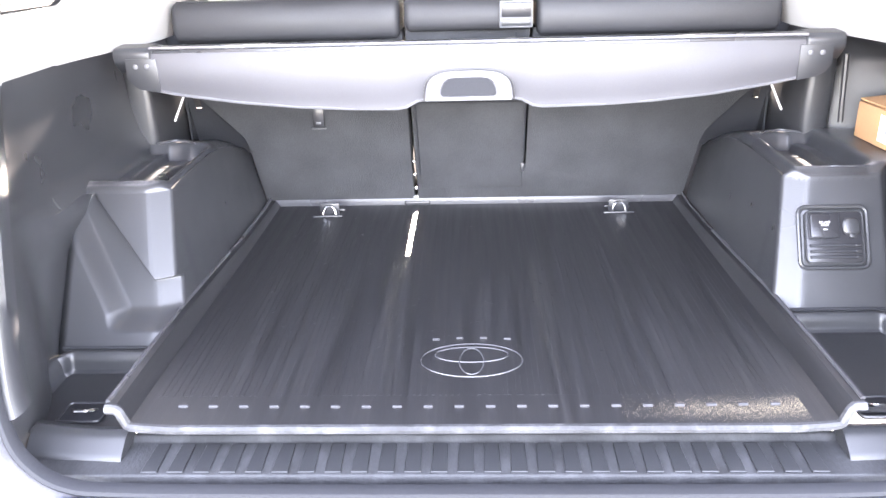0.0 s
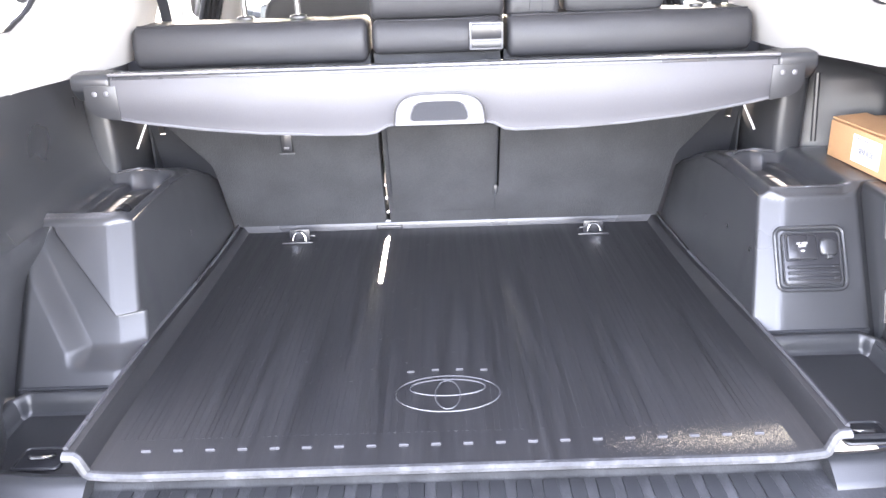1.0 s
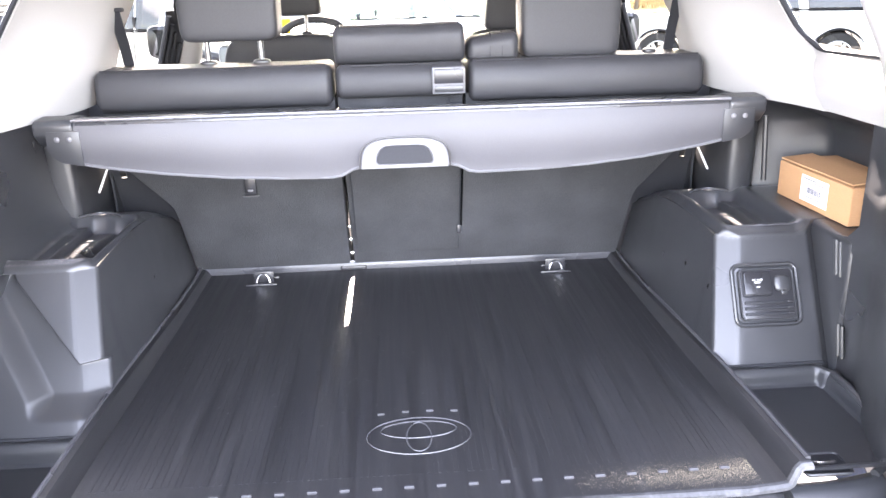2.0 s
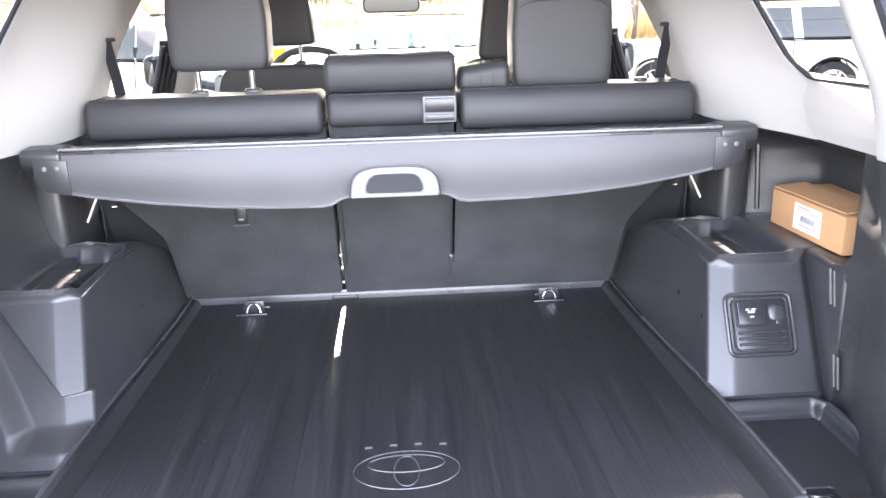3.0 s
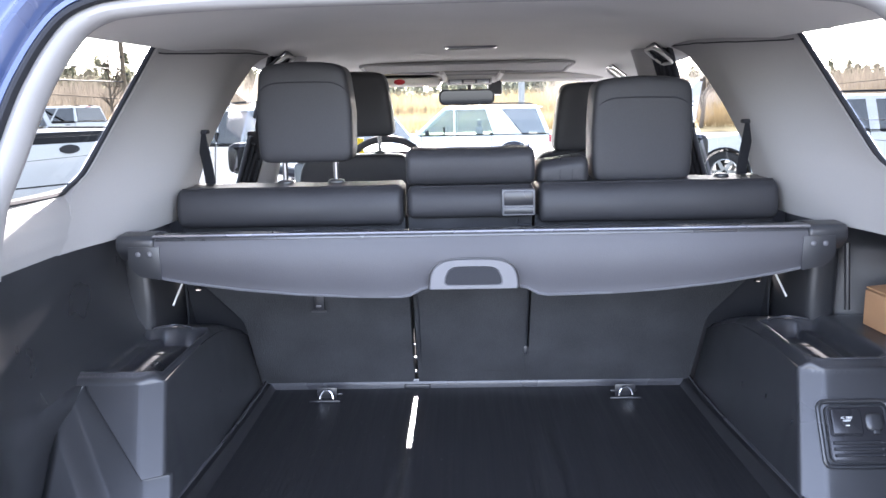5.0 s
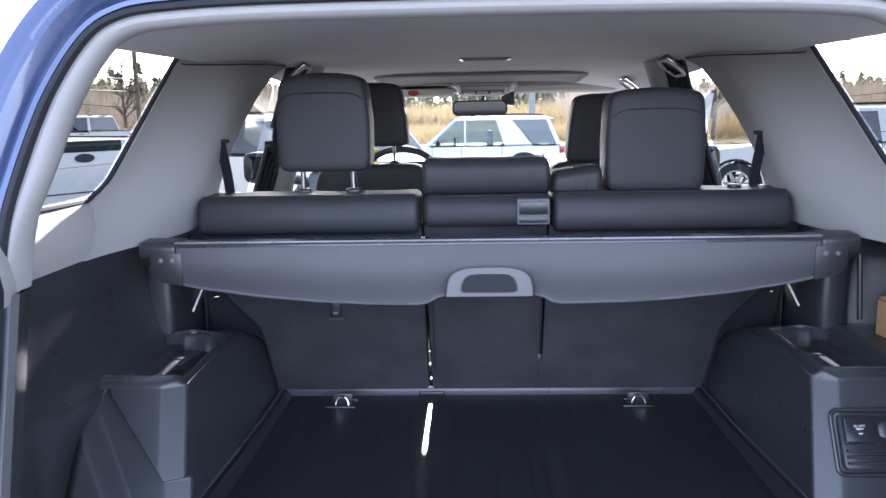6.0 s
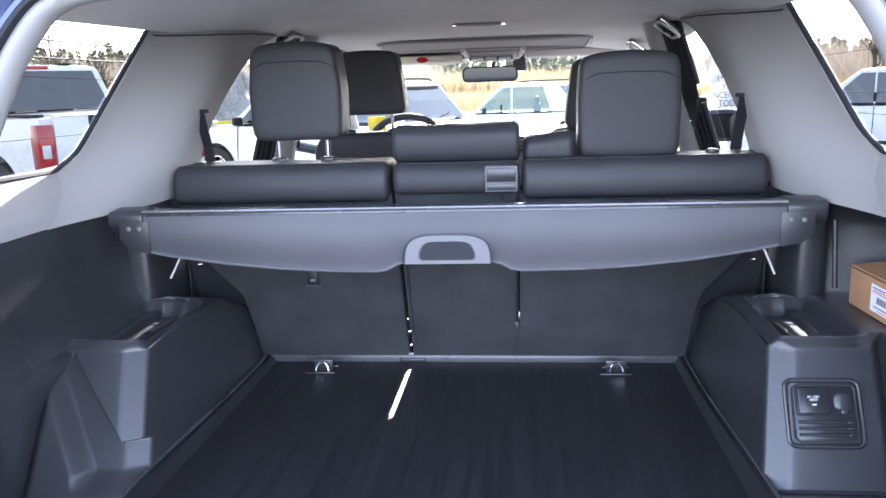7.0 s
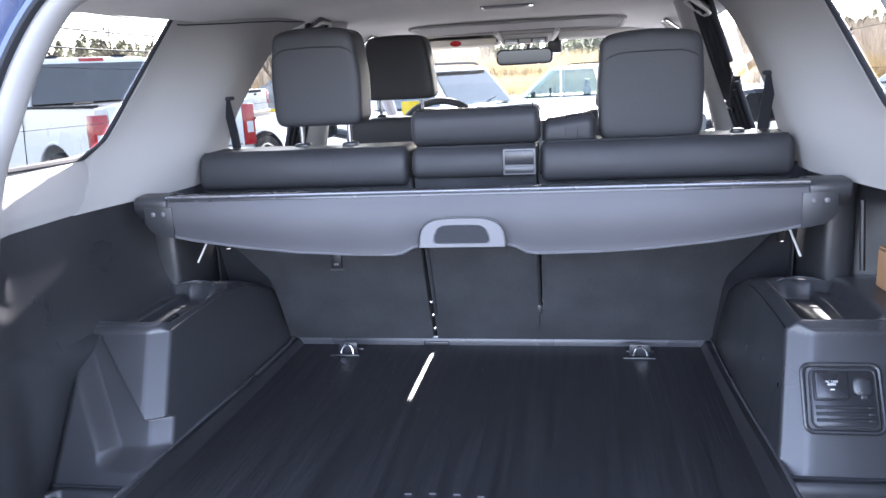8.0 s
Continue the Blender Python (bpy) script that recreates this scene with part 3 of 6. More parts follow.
for s in (-1, 1):
    bm = a_sheet(lambda u, v: (s * (0.548 + 0.155 * u), lerp([(0.0, -0.098), (0.25, -0.090), (0.55, -0.062), (0.75, -0.046), (1.0, -0.030)], v) + 0.010 * u, lerp([(0.0, -0.098), (0.25, -0.080), (0.55, -0.060), (0.75, -0.056), (1.0, -0.062)], v) - 0.006 * math.sin(math.pi * u) * v + 0.006 * u * v), 16, 16, (0, 0, -0.04))
    structure("trim_sill_end_" + ("left" if s < 0 else "right"), bm, PLASTIC, "raised black plastic end cap of the load sill", "sill cap")
structure("bumper", a_prism([(-0.165, -0.090), (-0.19, -0.084), (-0.33, -0.10), (-0.36, -0.14), (-0.37, -0.40), (-0.15, -0.40), (-0.15, -0.10)], "x", -0.86, 0.86, 0.012, 3), BLUE, "dark blue painted rear bumper step", "bumper")
structure("trim_bumper_top", a_prism([(-0.205, -0.084), (-0.31, -0.094), (-0.31, -0.098), (-0.205, -0.09)], "x", -0.70, 0.70, 0.001), PLASTIC, "black ribbed bumper step pad", "bumper")

def housing_x(z):
    return 0.556 + 0.040 * (z + 0.066) / 0.28


def face_y(s, z):
    return 0.23 + 0.667 * z if s < 0 else 0.2848 + 0.53 * z


# corner pockets beside the mat
for s in (-1, 1):
    word = "left" if s < 0 else "right"

    deep, rim = (-0.090, -0.050) if s < 0 else (-0.058, -0.022)
    back = face_y(s, rim) - 0.004

    def pocket(u, v):
        y = -0.050 + (back + 0.045) * v
        x = 0.548 + 0.25 * u
        lift = 1 - min(soft(-0.040, -0.005, y), soft(0.794, 0.766, x + 0.6 * max(0, 0.10 - y)))
        return (s * x, y, deep + 0.030 * lift)
    p = structure("floor_pocket_" + word, a_sheet(pocket, 60, 60), PLASTIC, "black plastic storage pocket in the corner of the load floor", "pocket")
    prof = [(0.012, rim - 0.001), (0.003, rim), (-0.003, rim - 0.002), (-0.007, rim - 0.007), (-0.010, rim - 0.014), (-0.013, deep + 0.006), (-0.018, deep + 0.001), (-0.028, deep + 0.0004)]

    def ledge(u, v):
        i = min(int(v * 7), 6)
        k = v * 7 - i
        d, z = (prof[i][j] + (prof[i + 1][j] - prof[i][j]) * k for j in (0, 1))
        x = 0.560 + 0.222 * min(1.0, u / 0.72)
        bend = soft(0.60, 0.74, u)
        turn = max(0.0, u - 0.72) / 0.28
        return (s * (x - 0.012 * bend + d * bend * 0.8), back + d * (1 - bend) - 0.030 * bend - 0.14 * turn, z)
    part("ledge", a_sheet(ledge, 60, 21), PLASTIC, p, "rounded ledge at the foot of the wheel housing")
    part("groove", a_tube([(s * 0.575, back + 0.003, rim + 0.004), (s * 0.77, back + 0.003, rim + 0.004)], 0.0030, 6), SEAL, p)
    if s > 0:
        part("pocket_rim", a_tube(spline([(0.768, 0.235, rim - 0.002), (0.770, 0.162, rim - 0.006), (0.756, 0.060, -0.034), (0.724, -0.010, -0.043), (0.690, -0.036, -0.050)], 5), 0.0075, 8), PLASTIC, p, "rounded rim of the pocket")
    hx, hy, hz = (-0.668, 0.046, deep + 0.0005) if s < 0 else (0.628, 0.004, deep + 0.0005)
    hook = thing("tie_down_loop", "small steel tie-down loop in a black plastic pocket", "tie-down", (hx, hy, hz), group="tie-down loops")
    part("cup", a_prism(rrect(hx - 0.036, hx + 0.036, hy - 0.026, hy + 0.026, 0.008), "z", hz - 0.004, hz + 0.0022, 0.0015), SEAL, hook, "recessed black cup")
    part("cup_rim", a_tube([(x, y, hz + 0.0025) for x, y in rrect(hx - 0.038, hx + 0.038, hy - 0.028, hy + 0.028, 0.010)], 0.0028, 6, closed=True), PLASTIC, hook)
    part("loop", a_tube([(hx - 0.019, hy + 0.006, hz + 0.003), (hx - 0.017, hy - 0.004, hz + 0.008), (hx - 0.011, hy - 0.009, hz + 0.010), (hx + 0.011, hy - 0.009, hz + 0.010), (hx + 0.017, hy - 0.004, hz + 0.008), (hx + 0.019, hy + 0.006, hz + 0.003)], 0.0036, 8), CHROME, hook, "bright steel loop")

# wheel housings: leaning, soft-edged boxes with a hollow tray on top


def housing_top(x, y, s=1):
    z = lerp([(0.36, 0.212), (0.40, 0.217), (0.62, 0.219), (0.70, 0.213), (0.762, 0.202), (0.85, 0.172), (0.94, 0.135)], y)
    if s > 0:
        z += (0.2255 - z) * soft(0.745, 0.775, x) * soft(0.75, 0.66, y)
    z -= 0.014 * (1 - soft(0.596, 0.622, x)) ** 2 + 0.012 * (1 - soft(face_y(s, 0.205), face_y(s, 0.205) + 0.026, y)) ** 2
    back = 0.722 - 0.30 * abs(x - 0.690) ** 1.6 * 4
    near = face_y(s, 0.205) + (0.026 if s > 0 else 0.028)
    hollow = soft(0.622 if s > 0 else 0.603, 0.640, x) * soft(0.766, 0.742, x) * soft(near, near + 0.020, y) * soft(back, back - 0.030, y)
    # the tray's floor rises towards the wheel in a slanting facet
    depth = 0.062 - 0.020 * soft(0.655, 0.684, x + 0.10 * (y - 0.55)) - 0.016 * soft(0.712, 0.720, x)
    return z - depth * hollow


def chamfer(x, z):
    """How far the end face falls back along its wide inner edge."""
    return lerp([(0.0, 0.026), (0.003, 0.0195), (0.009, 0.016), (0.036, 0.0022), (0.043, 0.0004), (0.052, 0.0)], x - housing_x(z))


def channel(x, z):
    """Slanting channel pressed into the left housing's end, 0 to 1."""
    left = lerp([(-0.066, 0.668), (0.004, 0.678), (0.166, 0.785), (0.19, 0.770), (0.215, 0.74)], z)
    right = lerp([(0.05, 0.610), (0.059, 0.617), (0.189, 0.737), (0.21, 0.742)], z)
    c = soft(left + 0.020, left - 0.018, x)
    if z > 0.058:
        c *= soft(right - 0.008, right + 0.010, x)
    elif z > 0.040:
        c *= max(soft(right - 0.008, right + 0.010, x), soft(0.058, 0.044, z))
    c *= soft(0.205, 0.190, z) * soft(-0.026, 0.004, z)
    return c


def housing(s, word):
    bm = bmesh.new()
    LID = 0.200
    crown = 0.007 if s > 0 else 0.018

    def outer(x):
        return 0.060 * soft(0.765, 0.825, x) if s < 0 else 0.016 * soft(0.766, 0.792, x)

    def top(u, v):
        x = 0.5955 + 0.3545 * u
        y0 = face_y(s, LID) + chamfer(x, LID) + outer(x) + crown
        y = y0 + (0.95 - y0) * v
        return (s * x, y, housing_top(x, y, s))
    sheet(bm, top, 150, 140)

    def inner(u, v):
        z = -0.066 + (LID + 0.066) * v
        lo = face_y(s, z) + 0.026 + (0.036 * channel(housing_x(z), z) if s < 0 else 0.0)
        y2 = lo + (0.95 - lo) * u
        hi = LID + (housing_top(0.5955, y2, s) - LID) * min(1.0, u * 10)
        return (s * housing_x(z), y2, -0.066 + (hi + 0.066) * v)
    rows = 110 if s < 0 else 40
    sheet(bm, inner, 60, rows)

    def end(u, v):
        z = -0.066 + (LID + 0.066) * v
        x0 = housing_x(z)
        x = x0 + (0.832 - x0) * (u ** 1.15)
        y = face_y(s, z) + chamfer(x, z) + outer(x)
        if s < 0:
            y += 0.036 * channel(x, z)
        return (s * x, y, z)
    sheet(bm, end, 120 if s < 0 else 80, rows)

    # rounded brow between the end face and the top
    def brow(u, v):
        x = 0.5955 + 0.2365 * u
        y0, z0 = face_y(s, LID) + chamfer(x, LID) + outer(x), LID
        z1 = housing_top(x, y0 + crown, s)
        a = math.pi / 2 * v
        return (s * x, y0 + crown * (1 - math.cos(a)), z0 + (z1 - z0) * math.sin(a))
    sheet(bm, brow, 60, 6)
    bmesh.ops.remove_doubles(bm, verts=bm.verts, dist=0.0012)
    h = structure("wall_wheel_housing_" + word, bm, PLASTIC, "black grained plastic wheel housing cover with a hollow tray on top", "wheel housing", sharp=60)
    if s < 0:
        part("edge_line", a_tube(spline([(s * 0.806, face_y(s, z) + 0.016, z) for z in (-0.055, 0.0, 0.06, 0.12, 0.160)] + [(s * 0.797, face_y(s, 0.185) + 0.014, 0.186), (s * 0.778, face_y(s, 0.2) + 0.010, 0.203)], 3), 0.0055, 8), PLASTIC, h, "rounded outer edge of the cover")
    # bars added along the rims to draw their bright highlights
    part("tray_rim", a_tube(spline([(s * 0.645, 0.690, 0.2135), (s * 0.665, 0.708, 0.214), (s * 0.690, 0.716, 0.214), (s * 0.715, 0.708, 0.214), (s * 0.735, 0.690, 0.214)], 4), 0.0030, 6), GLOSS, h)
    if s > 0:
        part("rim_line", a_tube([(s * 0.622, face_y(s, 0.205) + 0.020, 0.2155), (s * 0.76, face_y(s, 0.205) + 0.018, 0.2175)], 0.0022, 6), GLOSS, h)
    # small clip hole on the inner side
    part("clip_mark", a_box(min(s * 0.5755, s * 0.579), max(s * 0.5755, s * 0.579), 0.640, 0.643, 0.076, 0.088, 0.0006, 1), PLASTIC_SMOOTH, h)
    return h


housing(-1, "left")
housing_right = housing(1, "right")
part("ledge_end", a_box(0.786, 0.948, 0.262, 0.430, -0.070, 0.2245, 0.014, 3), PLASTIC, housing_right, "rounded rear end of the side ledge")
for y0, z0, y1, z1 in ((0.314, 0.214, 0.299, 0.150), (0.270, 0.062, 0.256, 0.003)):
    for d, r in ((0.0, 0.0045), (-0.014, 0.0036)):
        part("raised_rib", a_tube([(0.7855, y0 + d, z0), (0.7855, (y0 + y1) / 2 + d, (z0 + z1) / 2), (0.7855, y1 + d, z1)], r, 8), PLASTIC, housing_right)

# ---- cargo mat ----
mat_thing = thing("cargo_mat", "worn black ribbed rubber cargo mat on the load floor", "cargo mat", (0, 0.45, FLOOR - 0.028))


def mat_height(x, y):
    """Height of the mat's upper face: flat, with raised sides that sink towards the seats."""
    side = soft(0.538, 0.555, abs(x))
    tall = 0.030 - 0.014 * soft(0.2, 0.9, y)
    return FLOOR + tall * side + 0.005 * soft(0.955, 0.968, y)


def mat_top(u, v):
    x, y = (u * 2 - 1) * 0.572, -0.070 + 1.045 * v
    y += 0.012 * soft(0.48, 0.572, abs(x)) * (1 - v)
    x -= math.copysign(0.014 * soft(0.5, 0.572, abs(x)) * soft(0.1, 0.8, v), x)
    return (x, y, mat_height((u * 2 - 1) * 0.572, y))


part("sheet", a_sheet(mat_top, 140, 60, (0, 0, -0.010)), RUBBER, mat_thing)
# moulded fine ribs along the mat
bm = bmesh.new()
rib_rnd = random.Random(8)
for k in range(-50, 51):
    x = 0.0103 * k + rib_rnd.uniform(-0.0022, 0.0022)
    w = rib_rnd.uniform(0.0010, 0.0022)
    y0 = 0.012
    while y0 < 0.86:
        y1 = min(0.872, y0 + rib_rnd.uniform(0.10, 0.45))
        box(bm, x - w, x + w, y0, y1, FLOOR - 0.001, FLOOR + rib_rnd.uniform(0.0002, 0.0007))
        y0 = y1 + rib_rnd.uniform(0.0, 0.05)
ribs = part("moulded_ribs", bm, RUBBER, mat_thing, "fine moulded lengthwise ribs")
ribs["kind"] = "stuff"
# scuffed front edge, which follows the raised sides
edge = [(x, -0.072 + 0.012 * soft(0.48, 0.572, abs(x)), mat_height(x, 0.0) - 0.0055) for x in [-0.572, -0.562, -0.556, -0.551, -0.546, -0.541, -0.535, -0.52, -0.47, -0.3, -0.1, 0.1, 0.3, 0.47, 0.52, 0.535, 0.541, 0.546, 0.551, 0.556, 0.562, 0.572]]
part("lip", a_tube(edge, 0.0080, 8, flat=0.8), RUBBER_EDGE, mat_thing, "scuffed grey front lip")
for s in (-1, 1):
    part("side_lip", a_tube([(s * (0.571 - 0.014 * soft(0.1, 0.8, y / 0.97)), y, mat_height(0.572, y) + 0.001) for y in (-0.05, 0.1, 0.3, 0.5, 0.7, 0.9, 0.97)], 0.0040, 6), EMBOSS, mat_thing)
part("end_lip", a_prism([(0.955, FLOOR - 0.002), (0.957, FLOOR + 0.014), (0.960, FLOOR + 0.021), (0.966, FLOOR + 0.023), (0.972, FLOOR + 0.020), (0.972, FLOOR - 0.002)], "x", -0.556, 0.553, 0.002, 2), EMBOSS, mat_thing, "smooth raised end lip")
# bead added to draw that light line; the lip itself is black rubber
part("end_bead", a_tube([(-0.553, 0.9605, FLOOR + 0.0215), (-0.2, 0.9605, FLOOR + 0.0218), (0.2, 0.9605, FLOOR + 0.0222), (0.551, 0.9605, FLOOR + 0.0228)], 0.0028, 8), LIP_LIGHT, mat_thing, "pale bead painted as the light line along the end lip")
# row of short raised dashes near the hatch
for k in range(20):
    x = -0.468 + 0.0487 * k
    part("dash", a_box(x - 0.0075, x + 0.0075, -0.021 - 0.004 * math.cos(x * 3), -0.016 - 0.004 * math.cos(x * 3), FLOOR - 0.001, FLOOR + 0.004, 0.001, 1), EMBOSS, mat_thing)


def oval(cx, cy, a, b, r, a0=0.0, a1=2 * math.pi, n=40, z=FLOOR + 0.0012):
    pts = [(cx + a * math.cos(a0 + (a1 - a0) * i / n), cy + b * math.sin(a0 + (a1 - a0) * i / n), z) for i in range(n + 1)]
    return a_tube(pts, r, 6)


for cx, cy, a, b in ((-0.010, 0.122, 0.088, 0.056), (-0.010, 0.140, 0.064, 0.026), (-0.010, 0.118, 0.021, 0.044)):
    part("embossed_oval", oval(cx, cy, a, b, 0.0014, z=FLOOR + 0.0006), EMBOSS, mat_thing, "raised moulded oval")
for k in range(4):
    x = -0.010 + 0.043 * (k - 1.5)
    part("dash", a_box(x - 0.0065, x + 0.0065, 0.197 - 0.004 * (k in (0, 3)), 0.201 - 0.004 * (k in (0, 3)), FLOOR - 0.001, FLOOR + 0.0035, 0.001, 1), EMBOSS, mat_thing)

# sand swept into the front corner of the mat
SAND = material("pale_brown_sand", (0.20, 0.165, 0.12), 0.9, var=0.3, fine=300, bump=0.0)
grit = random.Random(31)
sv, sf = [], []
for k in range(7000):
    x = 0.50 - 0.26 * abs(grit.gauss(0, 0.42))
    y = -0.030 + 0.020 * grit.gauss(0, 0.75) + 0.016 * max(0.0, x - 0.42) / 0.08 * grit.random()
    if not (0.22 < x < 0.512 and -0.066 < y < 0.03):
        continue
    r = grit.uniform(0.0003, 0.0007)
    i = len(sv)
    a = grit.uniform(0, 6.283)
    sv += [(x + r * math.cos(a + q), y + r * math.sin(a + q), FLOOR - 0.0002) for q in (0, 2.1, 4.2)] + [(x, y, FLOOR + r * 1.1)]
    sf += [(i, i + 1, i + 3), (i + 1, i + 2, i + 3), (i + 2, i, i + 3)]
me = bpy.data.meshes.new("sand")
me.from_pydata(sv, [], sf)
me.materials.append(SAND)
tagged(new("sand", me), "pale brown sand scattered in the corner of the cargo mat", "sand", kind="stuff")

# tie-down rings at the seat end of the mat
for x in (-0.383, 0.375):
    ring = thing("floor_tie_down", "small chromed tie-down ring in a black recess of the mat", "tie-down", (x, 0.885, FLOOR), group="floor tie-down rings")
    part("plate", a_box(x - 0.026, x + 0.026, 0.886, 0.890, FLOOR - 0.002, FLOOR + 0.030, 0.0015), PLASTIC_SMOOTH, ring, "grey plate")
    part("frame", a_box(x - 0.042, x + 0.036, 0.862, 0.867, FLOOR, FLOOR + 0.005, 0.002), PLASTIC_SMOOTH, ring)
    part("cover_edge", a_box(x - 0.032, x + 0.036, 0.910, 0.914, FLOOR, FLOOR + 0.006, 0.002), PLASTIC_SMOOTH, ring)
    part("ring", a_tube([(x + 0.0165 * math.cos(k), 0.876 + 0.004 * math.sin(k), FLOOR + 0.003 + 0.023 * math.sin(k)) for k in (math.pi * i / 14 for i in range(15))], 0.0028, 8), CHROME, ring, "bright steel ring")

# ---- cargo cover ----
cover = thing("cargo_cover", "retracted dark grey vinyl cargo cover with moulded pull handle", "cargo cover", (0, 0.60, 0.44))
part("roller_bar", a_prism([(0.560, 0.425), (0.553, 0.437), (0.556, 0.446), (0.566, 0.450), (0.60, 0.448), (0.628, 0.440), (0.634, 0.425), (0.628, 0.408), (0.60, 0.400), (0.572, 0.405)], "x", -0.668, 0.668, 0.003), BAR, cover, "dark satin metal roller housing")
for s in (-1, 1):
    part("end_cap", a_prism([(0.545, 0.420), (0.545, 0.440), (0.555, 0.449), (0.60, 0.452), (0.64, 0.444), (0.645, 0.42), (0.63, 0.40), (0.57, 0.395)], "x", s * 0.660, s * 0.738, 0.006, 3), PLASTIC, cover, "black plastic end cap")
    part("hinge_plate", a_prism([(s * 0.648, 0.428), (s * 0.712, 0.428), (s * 0.714, 0.392), (s * 0.704, 0.376), (s * 0.690, 0.366), (s * 0.648, 0.358)], "y", 0.5440, 0.5475, 0.0012), PLASTIC, cover)
    for dx in (0.668, 0.692):
        bm = bmesh.new()
        cushion(bm, (s * dx, 0.5435, 0.4125), (0.0056, 0.003, 0.0056), 1.0, nu=12, nv=6)
        part("rivet", bm, HANDLE_GREY, cover, "small grey rivet")
    part("bracket", a_box(min(s * 0.700, s * 0.712), max(s * 0.700, s * 0.712), 0.548, 0.60, 0.385, 0.432, 0.002), PLASTIC_SMOOTH, cover)
    # cord from the cover down to the side
    part("cord", a_tube([(s * 0.662, 0.800, 0.385), (s * 0.688, 0.775, 0.304), (s * 0.700, 0.732, 0.257)], 0.0026, 6), CORD, cover, "thin tension cord with sunlight painted in as pale colour")

# lighter bead added for the sky's reflection on the dark bar
part("bar_edge", a_tube([(-0.662, 0.5515, 0.4475), (0.662, 0.5515, 0.4470)], 0.0034, 8), material("bar_highlight", (0.22, 0.22, 0.235), 0.25, metal=0.6, fine=300, bump=0.0), cover, "lighter bead painted as the reflection along the bar")
LOW = [(-0.712, 0.392), (-0.700, 0.374), (-0.682, 0.364), (-0.608, 0.349), (-0.49, 0.332), (-0.371, 0.320), (-0.26, 0.314), (-0.160, 0.312), (-0.140, 0.315), (-0.118, 0.327), (-0.100, 0.331)]
LOW = LOW + [(0.082, 0.331), (0.100, 0.327), (0.122, 0.315), (0.142, 0.312), (0.26, 0.314), (0.371, 0.320), (0.49, 0.332), (0.604, 0.350), (0.682, 0.366), (0.700, 0.376), (0.712, 0.392)]


def flap(u, v):
    x = -0.712 + 1.424 * u
    lo = lerp(LOW, x)
    z = 0.437 + (lo - 0.437) * v
    y = 0.553 - 0.010 * math.sin(math.pi * min(1, v * 1.1)) * (1 - 0.4 * abs(x)) + 0.0022 * math.sin(x * 11 + 1) * v + 0.0012 * math.sin(x * 37) * v
    return (x, y, z)


part("flap", a_sheet(flap, 150, 14, (0, 0.004, 0)), VINYL, cover, "dark grey vinyl end flap with a curved hem")
part("hem", a_tube([(x, 0.5535, z + 0.002) for x, z in LOW], 0.0032, 6), VINYL_EDGE, cover, "stitched pale hem")
arch = [(-0.100, 0.331)] + [(-0.010 + 0.089 * math.copysign(abs(math.cos(k)) ** 0.55, math.cos(k)), 0.331 + 0.0615 * math.sin(k) ** 0.62) for k in (math.pi - math.pi * i / 24 for i in range(1, 24))] + [(0.080, 0.331)]
hole = [(-0.068 + 0.0, 0.345), (-0.0665, 0.355), (-0.060, 0.369), (-0.050, 0.3755), (-0.036, 0.377), (0.014, 0.377), (0.028, 0.3755), (0.038, 0.369), (0.0445, 0.355), (0.046, 0.345), (0.042, 0.340), (-0.064, 0.340)]


def ring_plate(outer, inner, y0, y1):
    """A plate with a hole: both outlines are walked by angle round the hole's middle."""
    cx, cz = -0.011, 0.358

    def by_angle(poly, a):
        d = Vector((math.cos(a), math.sin(a)))
        best = None
        for (x0, z0), (x1, z1) in zip(poly, poly[1:] + poly[:1]):
            e = Vector((x1 - x0, z1 - z0))
            det = d.x * -e.y + e.x * d.y
            if abs(det) < 1e-9:
                continue
            rx, rz = x0 - cx, z0 - cz
            t = (rx * -e.y + e.x * rz) / det
            w = (d.x * rz - d.y * rx) / det
            if t > 0 and -1e-6 <= w <= 1 + 1e-6 and (best is None or t > best):
                best = t
        return cx + d.x * best, cz + d.y * best
    bm = bmesh.new()
    rows = []
    for i in range(96):
        a = 2 * math.pi * (i + 0.5) / 96
        (ox, oz), (ix, iz) = by_angle(outer, a), by_angle(inner, a)
        bx, bz = ox + (ix - ox) * 0.08, oz + (iz - oz) * 0.08
        jx, jz = ox + (ix - ox) * 0.90, oz + (iz - oz) * 0.90
        rows.append([bm.verts.new(q) for q in ((ox, y1, oz), (ox, y0 + 0.002, oz), (bx, y0, bz), (jx, y0, jz), (ix, y0 + 0.003, iz), (ix, y1, iz))])
    for a, b in zip(rows, rows[1:] + rows[:1]):
        for j in range(5):
            bm.faces.new((a[j], b[j], b[j + 1], a[j + 1]))
    return bm


part("pull_handle", ring_plate(arch, hole, 0.5385, 0.550), HANDLE_GREY, cover, "silver grey moulded pull handle")
# flat black plate stands for the shade inside the hole
part("handle_recess", a_prism(hole, "y", 0.5405, 0.5425), SEAL, cover, "black plate painted as the shade in the handle's hole", smooth=False)
part("handle_seam", a_tube([(x * 1.0 + (0.0026 if x > -0.01 else -0.0026), 0.5412, z + 0.0022) for x, z in arch], 0.0016, 6), PLASTIC_SMOOTH, cover)


